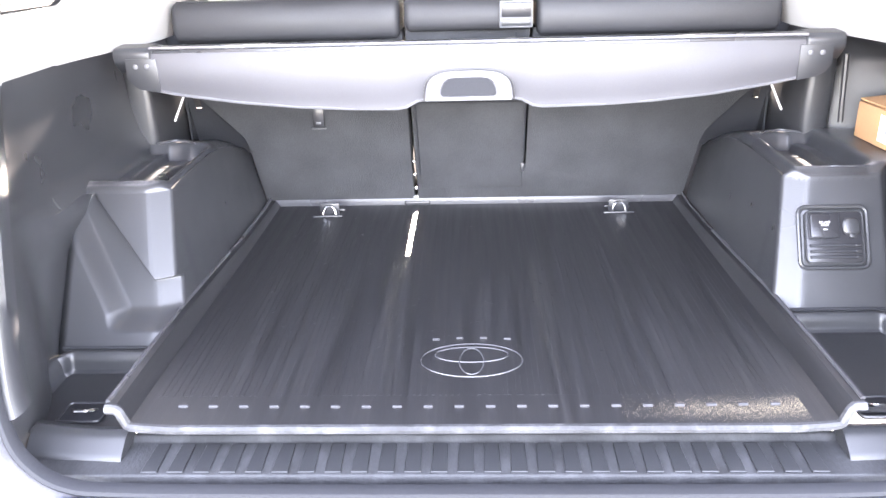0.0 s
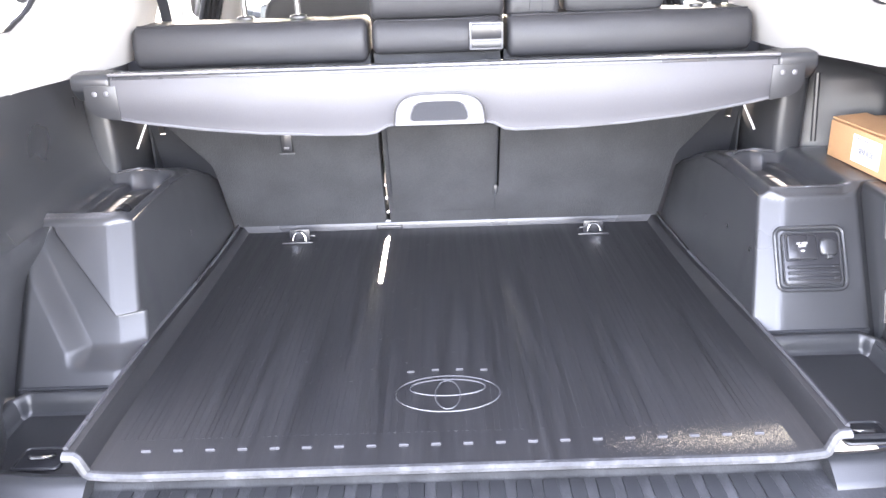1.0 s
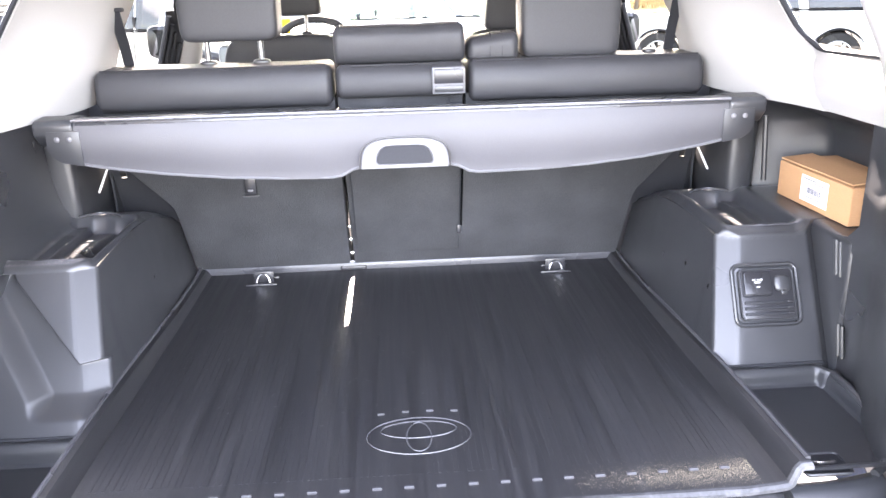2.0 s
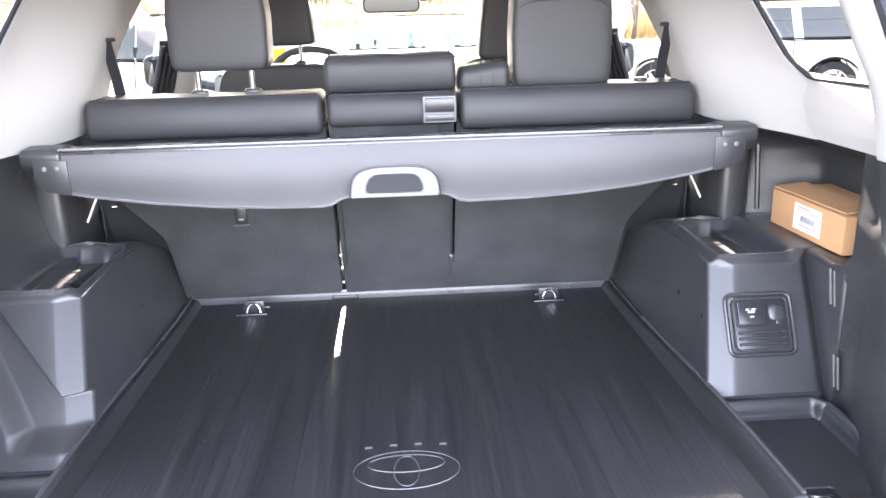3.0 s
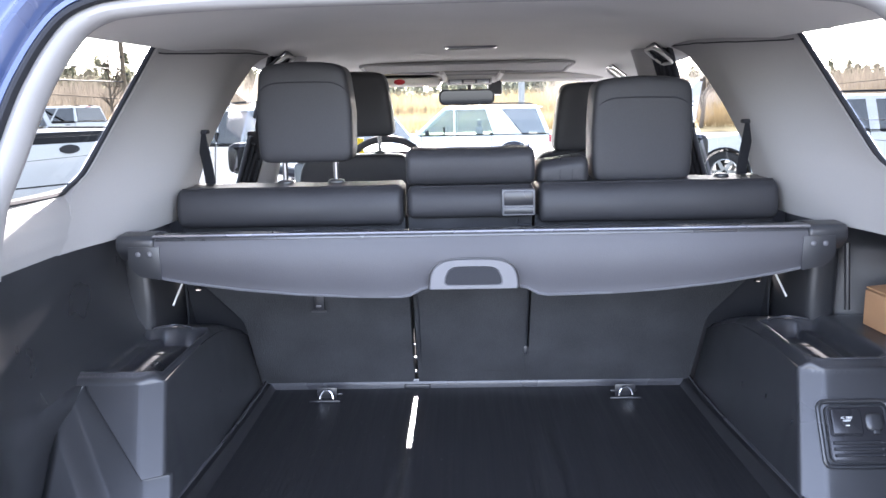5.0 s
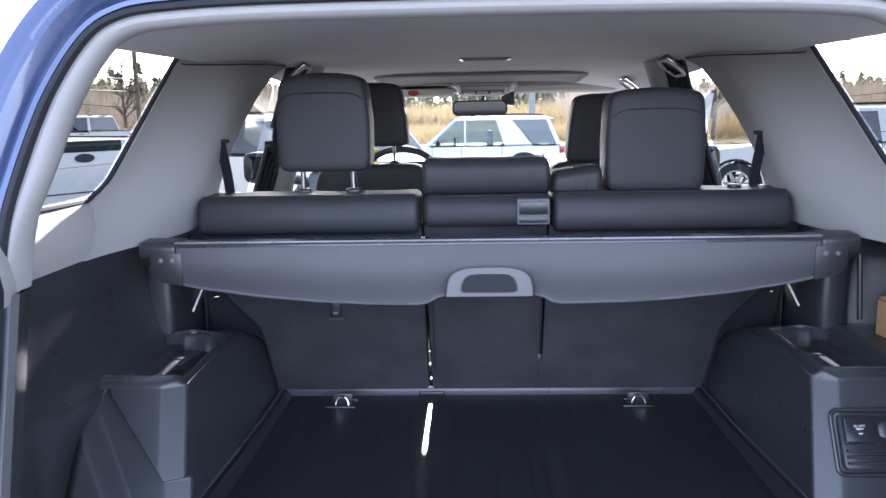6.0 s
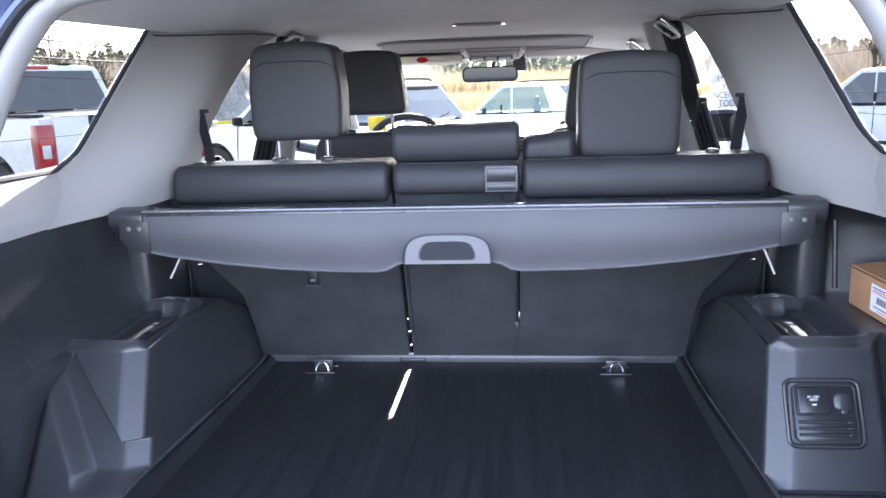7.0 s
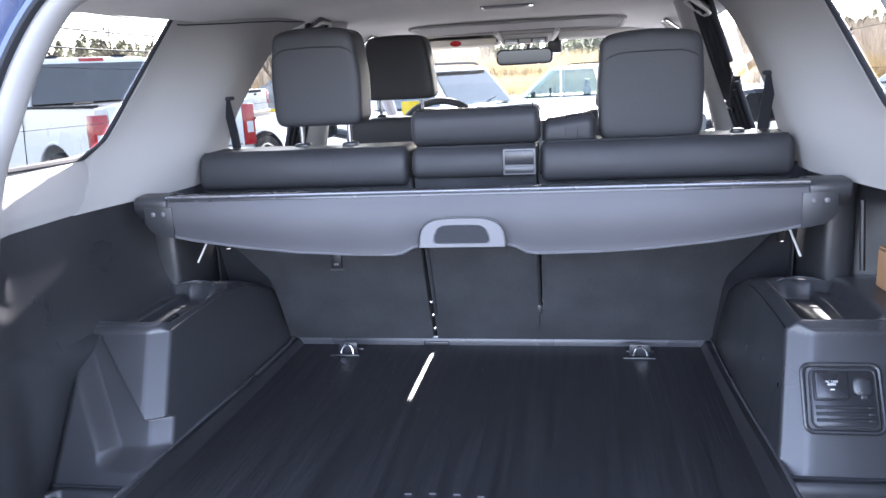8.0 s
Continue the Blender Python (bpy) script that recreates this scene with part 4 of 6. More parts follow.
# ---- rear seat backs ----
def seat_back(bm, outline, thick=0.10):
    lo = [bm.verts.new((x, back_y(z), z)) for x, z in outline]
    hi = [bm.verts.new((x, back_y(z) + thick, z)) for x, z in outline]
    n = len(outline)
    f = [bm.faces.new(lo), bm.faces.new(hi)] + [bm.faces.new((lo[i], lo[(i + 1) % n], hi[(i + 1) % n], hi[i])) for i in range(n)]
    bmesh.ops.recalc_face_normals(bm, faces=f)
    rounded(bm, f, 0.006, 2)
    return bm


def pad(parent, x0, x1, z0, z1, label, name="upper_pad"):
    """A leather roll along the top of a seat back."""
    bm = bmesh.new()
    roll(bm, x0, x1, 0.775, 0.918, z0 - 0.004, z1 + 0.003, 0.017, 0.016, 0.010, 0.12)
    ob = part(name, bm, LEATHER, parent, label, sharp=60)
    part("seam", a_tube([(x0 + 0.014 + (x1 - x0 - 0.028) * i / 20, 0.7795 + 0.003 * abs(i / 10 - 1) ** 6, z1 - 0.010 - 0.003 * abs(i / 10 - 1) ** 6) for i in range(21)], 0.0017, 6), SEAL, ob)
    part("piping", a_tube([(x0 + 0.012 + (x1 - x0 - 0.024) * i / 20, 0.790, z1 + 0.0022) for i in range(21)], 0.0016, 6), LEATHER, ob)
    return ob


left_seat = thing("rear_seat_narrow", "narrow rear seat back, charcoal carpet and black leather top", "car seat", (-0.42, 0.95, -0.06), group="rear seats")
right_seat = thing("rear_seat_wide", "wide rear seat back, charcoal carpet with black leather centre section", "car seat", (0.25, 0.95, -0.06), group="rear seats")
part("back_panel", seat_back(bmesh.new(), [(-0.566, -0.03), (-0.1605, -0.03), (-0.1625, 0.10), (-0.163, 0.445), (-0.688, 0.445), (-0.688, 0.297), (-0.665, 0.27), (-0.588, 0.172), (-0.582, 0.14)]), CARPET, left_seat, "charcoal carpeted back")
part("back_panel", seat_back(bmesh.new(), [(-0.1515, -0.03), (0.556, -0.03), (0.572, 0.14), (0.580, 0.172), (0.655, 0.27), (0.688, 0.302), (0.688, 0.445), (0.138, 0.445), (0.134, 0.085), (0.130, 0.085), (0.131, 0.445), (-0.156, 0.445), (-0.153, 0.10)]), CARPET, right_seat, "charcoal carpeted back")
# raised centre panel of the pass-through
bm = bmesh.new()
prism(bm, [(-0.140, 0.016), (0.124, 0.016), (0.126, 0.262), (-0.142, 0.262)], "y", 0.0, 0.006, 0.002)
bmesh.ops.transform(bm, matrix=Matrix.Translation((0, 0.9470, 0)) @ Matrix.Shear("XZ", 4, (0, 0)), verts=bm.verts)
for v in bm.verts:
    v.co.y -= 0.36 * v.co.z
panel = part("centre_panel", bm, CARPET, right_seat, "raised carpeted centre panel")
part("panel_seam", a_tube([(-0.143, back_y(z) - 0.006, z) for z in (0.262, 0.16, 0.060)][::-1] + [(-0.143, back_y(0.264) - 0.006, 0.264), (0.127, back_y(0.264) - 0.006, 0.264)] + [(0.1275, back_y(z) - 0.006, z) for z in (0.262, 0.2, 0.14, 0.085)], 0.0016, 6), SEAL, panel)
part("pull_tab", a_box(0.121, 0.131, back_y(0.08) - 0.010, back_y(0.08) + 0.002, 0.066, 0.090, 0.002), PLASTIC_SMOOTH, panel, "black pull tab")
pad(left_seat, -0.690, -0.166, 0.432, 0.516, "black leather roll")
pad(right_seat, 0.144, 0.690, 0.432, 0.516, "black leather roll")
pad(right_seat, -0.156, 0.136, 0.446, 0.512, "black leather centre section", "centre_pad")
bm = bmesh.new()
roll(bm, -0.160, 0.140, 0.808, 0.940, 0.513, 0.598, 0.022, 0.014, 0.009, -0.05)
low_rest = part("centre_headrest", bm, LEATHER, right_seat, "low black leather centre headrest", sharp=60)
for x in (-0.146, 0.126):
    part("seam", a_tube(spline([(x, 0.812, 0.530), (x, 0.802, 0.562), (x, 0.812, 0.590), (x, 0.836, 0.6055)], 4), 0.0016, 5), SEAL, low_rest)
# release buckle on the centre pad
bk = part("release_frame", a_box(0.060, 0.134, 0.752, 0.772, 0.449, 0.508, 0.003, 2), HANDLE_GREY, right_seat, "silver edged release handle")
part("release_lever", a_box(0.0635, 0.1305, 0.7490, 0.760, 0.4720, 0.5045, 0.003, 2), PLASTIC_SMOOTH, bk, "black lever")
part("release_slot", a_box(0.0635, 0.1305, 0.7498, 0.760, 0.4525, 0.4685, 0.003, 2), PLASTIC, bk)
part("latch", a_tube([(0.098, 0.797, 0.436), (0.098, 0.797, 0.4235), (0.104, 0.797, 0.421), (0.130, 0.797, 0.421)], 0.003, 6), SEAL, right_seat)
# bolster beside the centre headrest, with seams
bm = bmesh.new()
roll(bm, 0.146, 0.268, 0.832, 0.940, 0.500, 0.570, 0.022, 0.018, 0.004)
for v in bm.verts:
    v.co.z += (0.12 * (v.co.x - 0.2) if v.co.z > 0.53 else 0)
bol = part("bolster", bm, LEATHER, right_seat, "black leather bolster with two seams", sharp=60)
for k in (-0.006, 0.022):
    part("seam", a_tube([(0.205 + k, 0.829, 0.51), (0.206 + k, 0.829, 0.545), (0.208 + k, 0.842, 0.570), (0.208 + k, 0.87, 0.576)], 0.0014, 5), SEAL, bol)
# anchor bracket behind the narrow seat
br = part("tether_anchor", a_box(-0.402, -0.374, 0.862, 0.874, 0.205, 0.262, 0.003), PLASTIC_SMOOTH, left_seat, "black tether anchor")
part("anchor_slot", a_box(-0.394, -0.382, 0.8595, 0.863, 0.214, 0.219, 0.001), HANDLE_GREY, br)
part("card_edge", a_box(-0.41, -0.372, 0.874, 0.882, 0.197, 0.200, 0.001), VINYL, left_seat)
# hinge pieces seen in the gap between the seats
hb = thing("hinge_bracket", "dark steel bracket in the gap between the rear seats", "bracket", (-0.156, 0.95, -0.06))
part("bracket", a_box(-0.190, -0.120, 0.950, 0.968, -0.034, -0.024, 0.002), PLASTIC_SMOOTH, hb)
for z in (0.012, 0.055, 0.095):
    part("clip", a_box(-0.1600, -0.1545, back_y(z) + 0.004, back_y(z) + 0.009, z - 0.003, z + 0.003, 0.0008), CHROME, hb, "bright steel clip")
for x, y in ((-0.182, 0.800),):
    part("bolt_cap", a_box(x - 0.018, x + 0.018, y - 0.03, y, 0.409, 0.415, 0.003), HANDLE_GREY, hb)


def headrest(parent, cx, y, z0, z1, w, seat_top, posts, seam=True, taper=0.05, deep=0.058):
    zc, hz = (z0 + z1) / 2, (z1 - z0) / 2
    bm = bmesh.new()
    cushion(bm, (cx, y, zc), (w, deep, hz), 0.20, 0.19, nu=64, nv=44, shape=lambda p: Vector((p.x * (1 - taper * max(0, p.z) - 0.02 * max(0, -p.z)), p.y + 0.35 * (1 - p.z) * 0.0, p.z - 0.10 * p.x * p.x * max(0, p.z))))
    h = part("headrest", bm, LEATHER, parent, "black leather headrest", sharp=60)
    if seam:
        zs = z0 + (z1 - z0) * 0.80
        pts = [(cx + w * 0.955 * abs(math.cos(a)) ** 0.22 * math.copysign(1, math.cos(a)), y - deep * 1.0 * abs(math.sin(a)) ** 0.22, zs - 0.030 * abs(math.cos(a)) ** 1.2) for a in (math.pi * (0.12 + 0.76 * i / 30) for i in range(31))]
        part("seam", a_tube(pts, 0.0016, 5), SEAL, h)
    for dx in posts:
        if z0 > seat_top + 0.004:
            part("post", a_tube([(cx + dx, y, seat_top - 0.02), (cx + dx, y, z0 + 0.02)], 0.0068, 10), POST_STEEL, h, "polished dark steel post")
            bm = bmesh.new()
            cushion(bm, (cx + dx, y, seat_top + 0.004), (0.021, 0.017, 0.009), 0.7, 0.6, nu=16, nv=8)
            part("collar", bm, PLASTIC_SMOOTH, h)
    return h


headrest(left_seat, -0.397, 0.895, 0.570, 0.805, 0.113, 0.514, (-0.062, 0.062), taper=0.10)
headrest(right_seat, 0.393, 0.895, 0.512, 0.757, 0.118, 0.514, ())


def seat_belt(s):
    b = thing("seat_belt", "black woven seat belt hanging beside the grey pillar", "seat belt", (s * 0.662, 0.93, 0.514), group="rear seat belts")
    bm = bmesh.new()
    sheet(bm, lambda u, v: (s * (0.641 + 0.029 * u + 0.016 * v), 0.925 + 0.012 * u + 0.004 * math.sin(5 * v), 0.512 + 0.134 * v), 3, 14, (0, 0.003, 0))
    part("webbing", bm, SEAL, b, "black webbing")
    part("guide", a_box(min(s * 0.652, s * 0.694), max(s * 0.652, s * 0.694), 0.921, 0.946, 0.640, 0.650, 0.004), SEAL, b)
    part("seat_slot", a_box(min(s * 0.628, s * 0.69), max(s * 0.628, s * 0.69), 0.905, 0.945, 0.509, 0.517, 0.003), PLASTIC_SMOOTH, b)
    return b


seat_belt(-1)
seat_belt(1)
lock = thing("seat_lock_button", "small round black seat lock button on the leather roll", "button", (0.585, 0.86, 0.515))
part("base", a_box(0.555, 0.617, 0.845, 0.885, 0.511, 0.517, 0.003), PLASTIC_SMOOTH, lock)
bm = bmesh.new()
cushion(bm, (0.586, 0.865, 0.520), (0.016, 0.016, 0.007), 0.8, 0.6, nu=18, nv=8)
part("button", bm, PLASTIC_SMOOTH, lock)

# ---- outlet panel on the right wheel housing ----
outlet = thing("outlet_panel", "black moulded outlet panel with power switch and socket cap", "outlet panel")
part("surround", a_tube([(x, 0.2935, z) for x, z in rrect(0.590, 0.716, 0.056, 0.172, 0.014)], 0.0042, 8, closed=True), PLASTIC, outlet)
part("plate", a_prism(rrect(0.600, 0.708, 0.064, 0.164, 0.010), "y", 0.2895, 0.2965, 0.0015), PLASTIC_SMOOTH, outlet)
part("plate_rim", a_tube([(x, 0.2895, z) for x, z in rrect(0.601, 0.707, 0.065, 0.163, 0.010)], 0.0016, 6, closed=True), PLASTIC, outlet)
sw = part("switch", a_prism(rrect(0.609, 0.661, 0.113, 0.157, 0.004), "y", 0.2845, 0.291, 0.0015), PLASTIC_SMOOTH, outlet, "square black power switch")
part("switch_frame", a_tube([(x, 0.2892, z) for x, z in rrect(0.606, 0.664, 0.110, 0.160, 0.005)], 0.0013, 6, closed=True), SEAL, outlet)
bm = bmesh.new()
cushion(bm, (0.686, 0.2895, 0.134), (0.0165, 0.0055, 0.0165), 1.0, 0.6, nu=28, nv=10)
cap = part("socket_cap", bm, PLASTIC, outlet, "round black socket cap")
part("cap_tab", a_box(0.680, 0.692, 0.284, 0.290, 0.112, 0.121, 0.002), PLASTIC, cap)
for z in (0.098, 0.087, 0.076):
    part("vent_slat", a_box(0.607, 0.702, 0.2855, 0.290, z - 0.0028, z + 0.0028, 0.0012), SEAL, outlet)
    part("slat_end", a_box(0.690, 0.702, 0.2848, 0.2895, z - 0.0026, z + 0.0026, 0.0012), PLASTIC_SMOOTH, outlet)


def lettering(name, text, size, mat, parent, m, squeeze=1.0):
    cu = bpy.data.curves.new(name, "FONT")
    cu.body, cu.size, cu.align_x, cu.align_y, cu.extrude = text, size, "CENTER", "CENTER", 0.0002
    cu.space_line = 0.9
    tmp = bpy.data.objects.new(name, cu)
    me = bpy.data.meshes.new_from_object(tmp)
    bpy.data.objects.remove(tmp)
    me.materials.append(mat)
    ob = new(name, me)
    at = ORIGIN.get(parent.name, Vector((0, 0, 0)))
    ob.parent = parent
    ob.matrix_local = Matrix.Translation(-at) @ m @ Matrix.Diagonal((squeeze, 1, 1, 1))
    return ob


lettering("switch_print", "AC 120V\n400W", 0.0056, WHITE_INK, sw, pose(0.635, 0.2842, 0.139, 90, 0, 0))
part("switch_icon", a_box(0.632, 0.639, 0.2840, 0.2848, 0.1270, 0.1290), WHITE_INK, sw)
outlet.matrix_world = Matrix.Translation((0.673, 0.3375, 0.0995)) @ pose(0, 0, 0, -27.9) @ Matrix.Translation((-0.653, -0.297, -0.114))

# ---- cardboard box on the right ledge ----
carton = thing("cardboard_box", "closed brown cardboard parcel with white shipping label on ledge", "box", (0.875, 0.475, 0.2265))


def carton_panel(bm, a, b, c, d, t=0.003):
    n = (Vector(b) - Vector(a)).cross(Vector(c) - Vector(a)).normalized() * t
    lo = [bm.verts.new(Vector(p)) for p in (a, b, c, d)]
    hi = [bm.verts.new(Vector(p) + n) for p in (a, b, c, d)]
    f = [bm.faces.new(lo), bm.faces.new(hi)] + [bm.faces.new((lo[i], lo[(i + 1) % 4], hi[(i + 1) % 4], hi[i])) for i in range(4)]
    bmesh.ops.recalc_face_normals(bm, faces=f)
    return bm


BX0, BX1, BY0, BY1, BZ0, BZ1 = 0.822, 0.936, 0.345, 0.607, 0.2265, 0.302
SK = -0.012
part("body", prism(bmesh.new(), [(BX0 + SK, BY1), (BX0, BY0), (BX1, BY0), (BX1, BY1)], "z", BZ0, BZ1, 0.0025, 2), CARDBOARD, carton, "brown corrugated board")
part("flap", carton_panel(bmesh.new(), (BX0 + SK + 0.002, BY1 - 0.002, BZ1 + 0.003), (BX0 + 0.002, BY0 + 0.002, BZ1 + 0.004), (BX0 + 0.066, BY0 + 0.002, BZ1 + 0.011), (BX0 + 0.058, BY1 - 0.002, BZ1 + 0.009)), CARDBOARD, carton, "lifted top flap")
part("flap", carton_panel(bmesh.new(), (BX0 + 0.062, BY1 - 0.002, BZ1 + 0.002), (BX0 + 0.069, BY0 + 0.002, BZ1 + 0.002), (BX1, BY0 + 0.002, BZ1 + 0.002), (BX1, BY1 - 0.002, BZ1 + 0.002)), CARDBOARD, carton)
part("end_flap", carton_panel(bmesh.new(), (BX0 + 0.001, BY0 - 0.001, BZ0 + 0.004), (BX0 + 0.001, BY0 - 0.001, BZ1 - 0.002), (BX0 + 0.042, BY0 - 0.003, BZ1 + 0.001), (BX0 + 0.042, BY0 - 0.003, BZ0 + 0.004), 0.0025), CARDBOARD, carton)


def on_side(y, z, off):
    k = (y - BY0) / (BY1 - BY0)
    return (BX0 + SK * k - off, y, z)


def side_patch(y0, y1, z0, z1, off):
    return carton_panel(bmesh.new(), on_side(y0, z0, off), on_side(y1, z0, off), on_side(y1, z1, off), on_side(y0, z1, off), 0.0004)


FADED_INK = material("faded_print", (0.22, 0.22, 0.25), 0.6)
lab = part("shipping_label", side_patch(0.418, 0.515, 0.239, 0.292, 0.0008), PAPER, carton, "white paper label with plain print bars")
for y0, y1, z, hgt, mt in ((0.460, 0.508, 0.286, 0.0020, INK), (0.425, 0.505, 0.2815, 0.0016, RED_INK), (0.470, 0.508, 0.2775, 0.0014, RED_INK), (0.430, 0.468, 0.2775, 0.0014, INK), (0.430, 0.500, 0.2495, 0.0026, FADED_INK), (0.445, 0.485, 0.2435, 0.0014, RED_INK)):
    part("print_bar", side_patch(y0, y1, z - hgt / 2, z + hgt / 2, 0.0016), mt, lab)
y = 0.440
rnd = random.Random(5)
while y < 0.490:
    wdt = rnd.choice((0.0007, 0.0011, 0.0018))
    part("code_bar", side_patch(y, y + wdt, 0.2575, 0.2700, 0.0016), FADED_INK, lab)
    y += wdt + rnd.choice((0.0008, 0.0012, 0.0016))

# ---- front seats ----


def front_seat(x, label, hz=(0.595, 0.815)):
    s = thing("front_seat", label, "car seat", (x, 1.75, -0.06), group="front seats")
    bm = bmesh.new()
    cushion(bm, (x, 1.78, 0.25), (0.212, 0.075, 0.285), 0.30, 0.22, nu=44, nv=24, shape=lambda p: Vector((p.x * (1 - 0.10 * max(0, p.z) ** 3), p.y - 0.4 * p.z, p.z)))
    part("backrest", bm, LEATHER, s, "black leather seat back", sharp=60)
    zc, h2 = sum(hz) / 2, (hz[1] - hz[0]) / 2
    bm = bmesh.new()
    cushion(bm, (x, 1.755, zc), (0.124, 0.055, h2), 0.22, 0.20, nu=48, nv=26, shape=lambda p: Vector((p.x * (0.98 - 0.10 * p.z - 0.06 * max(0, p.z) ** 2), p.y, p.z - 0.06 * p.x * p.x * max(0, p.z))))
    h = part("headrest", bm, LEATHER, s, "black leather headrest", sharp=60)
    for dx in (-0.075, 0.075):
        part("post", a_tube([(x + dx, 1.755, 0.50), (x + dx, 1.755, hz[0] + 0.03)], 0.006, 8), POST_STEEL, h)
        bm = bmesh.new()
        cushion(bm, (x + dx, 1.755, 0.535), (0.018, 0.016, 0.010), 0.7, 0.6, nu=14, nv=8)
        part("collar", bm, PLASTIC_SMOOTH, h)
    part("cushion", a_box(x - 0.25, x + 0.25, 1.80, 2.28, -0.03, 0.10, 0.05, 3), LEATHER, s)
    return s


front_seat(-0.388, "black leather driver seat with a tall raised headrest")
front_seat(0.420, "black leather passenger seat with its headrest lowered", (0.530, 0.765))

# ---- dashboard, wheel, mirror, overhead parts ----
dash = thing("dashboard", "grey and black moulded dashboard with round-cornered vents", "dashboard", (0, 2.6, -0.06))
part("top", a_sheet(lambda u, v: ((u * 2 - 1) * 0.76, 2.40 + 0.85 * v, 0.470 + 0.035 * math.sin(math.pi * min(1, v * 1.6)) - 0.05 * v + 0.035 * soft(0.19, 0.24, -(u * 2 - 1) * 0.76 + 0.0) * soft(0.55, 0.50, -(u * 2 - 1) * 0.76) * soft(0.75, 0.1, v)), 60, 20), HANDLE_GREY, dash, "grey moulded dash top")
part("front", a_box(-0.76, 0.76, 2.41, 2.75, -0.05, 0.462, 0.02, 2), PLASTIC, dash)
for x in (-0.06, 0.15):
    v = part("vent", a_box(x - 0.055, x + 0.055, 2.385, 2.43, 0.395, 0.465, 0.012, 2), PLASTIC_SMOOTH, dash, "black air vent")
    for k in range(3):
        part("vane", a_box(x - 0.045, x + 0.045, 2.381, 2.386, 0.408 + 0.018 * k, 0.412 + 0.018 * k, 0.001), HANDLE_GREY, v)
wheel = thing("steering_wheel", "black leather steering wheel", "steering wheel", (-0.335, 2.2, 0.40))
rot = Matrix.Translation((-0.335, 2.20, 0.395)) @ pose(0, 0, 0, 68, 0, 0)
pts = [rot @ Vector((0.182 * math.cos(k), 0.182 * math.sin(k), 0)) for k in (2 * math.pi * i / 48 for i in range(48))]
part("rim", a_tube(pts, 0.0145, 10, closed=True), LEATHER, wheel)
bm = bmesh.new()
cushion(bm, (-0.335, 2.21, 0.385), (0.085, 0.04, 0.065), 0.5, nu=24, nv=12)
part("hub", bm, PLASTIC, wheel)
for a in (0, 180):
    part("spoke", a_tube([rot @ Vector((0.06 * math.cos(radians(a)), -0.02, 0)), rot @ Vector((0.178 * math.cos(radians(a)), 0.0, 0))], 0.014, 8, flat=0.5), PLASTIC, wheel)

SHADE_CLOTH = material("grey_shade_cloth", (0.20, 0.195, 0.19), 0.9, fine=500, bump=0.3)
mirror = thing("rear_view_mirror", "black framed rear-view mirror hanging from the windscreen", "mirror", (0.005, 2.56, 0.71))
part("frame", a_prism(rrect(-0.121, 0.127, 0.693, 0.762, 0.025), "y", 2.542, 2.570, 0.006, 3), PLASTIC_SMOOTH, mirror)
MIRROR = material("silvered_mirror", (0.022, 0.024, 0.027), 0.03, metal=1.0, var=0.0, bump=0.0, rough_var=0.0)
part("mirror_glass", a_prism(rrect(-0.113, 0.119, 0.700, 0.755, 0.019), "y", 2.5395, 2.5415), MIRROR, mirror, "silvered glass", smooth=False)
part("stem", a_tube([(0.01, 2.57, 0.72), (0.02, 2.62, 0.78), (0.02, 2.66, 0.83)], 0.011, 8), PLASTIC_SMOOTH, mirror)
console = thing("overhead_console", "light grey overhead console with map lamps behind the mirror", "overhead console", (0.02, 2.45, 0.80))
part("body", a_prism([(2.42, 0.840), (2.425, 0.812), (2.45, 0.800), (2.50, 0.790), (2.56, 0.788), (2.60, 0.80), (2.60, 0.85)], "x", -0.085, 0.135, 0.008, 3), HEADLINER, console)
part("tongue", a_sheet(lambda u, v: (0.025 + (u * 2 - 1) * (0.125 - 0.02 * v), 2.37 + 0.075 * v, roof_z(0.0, 2.37 + 0.075 * v) - 0.010 - 0.012 * v), 6, 4, (0, 0, 0.004)), SHADE_CLOTH, console, "dark grey panel towards the sunroof")
for e in (-1, 1):
    part("side_cheek", a_tube([(0.025 + e * 0.128, 2.37, roof_z(0.1, 2.37) - 0.010), (0.025 + e * 0.112, 2.44, 0.805), (0.025 + e * 0.100, 2.50, 0.800)], 0.012, 8), HEADLINER, console)
part("lamp_housing", a_box(-0.084, 0.112, 2.434, 2.520, 0.780, 0.808, 0.006, 2), HEADLINER, console)
part("lamp_bezel", a_box(-0.076, 0.104, 2.4300, 2.4345, 0.7835, 0.802, 0.003), HANDLE_GREY, console)
for x in (-0.045, 0.073):
    part("map_lamp", a_box(x - 0.026, x + 0.026, 2.426, 2.4305, 0.786, 0.799, 0.003), CLEAR_LENS, console, "clear map lamp lens")
part("button", a_box(-0.010, 0.038, 2.4265, 2.4305, 0.786, 0.799, 0.003), HEADLINER, console)
part("sensor_box", a_box(0.10, 0.165, 2.60, 2.68, 0.735, 0.81, 0.012), PLASTIC, console)
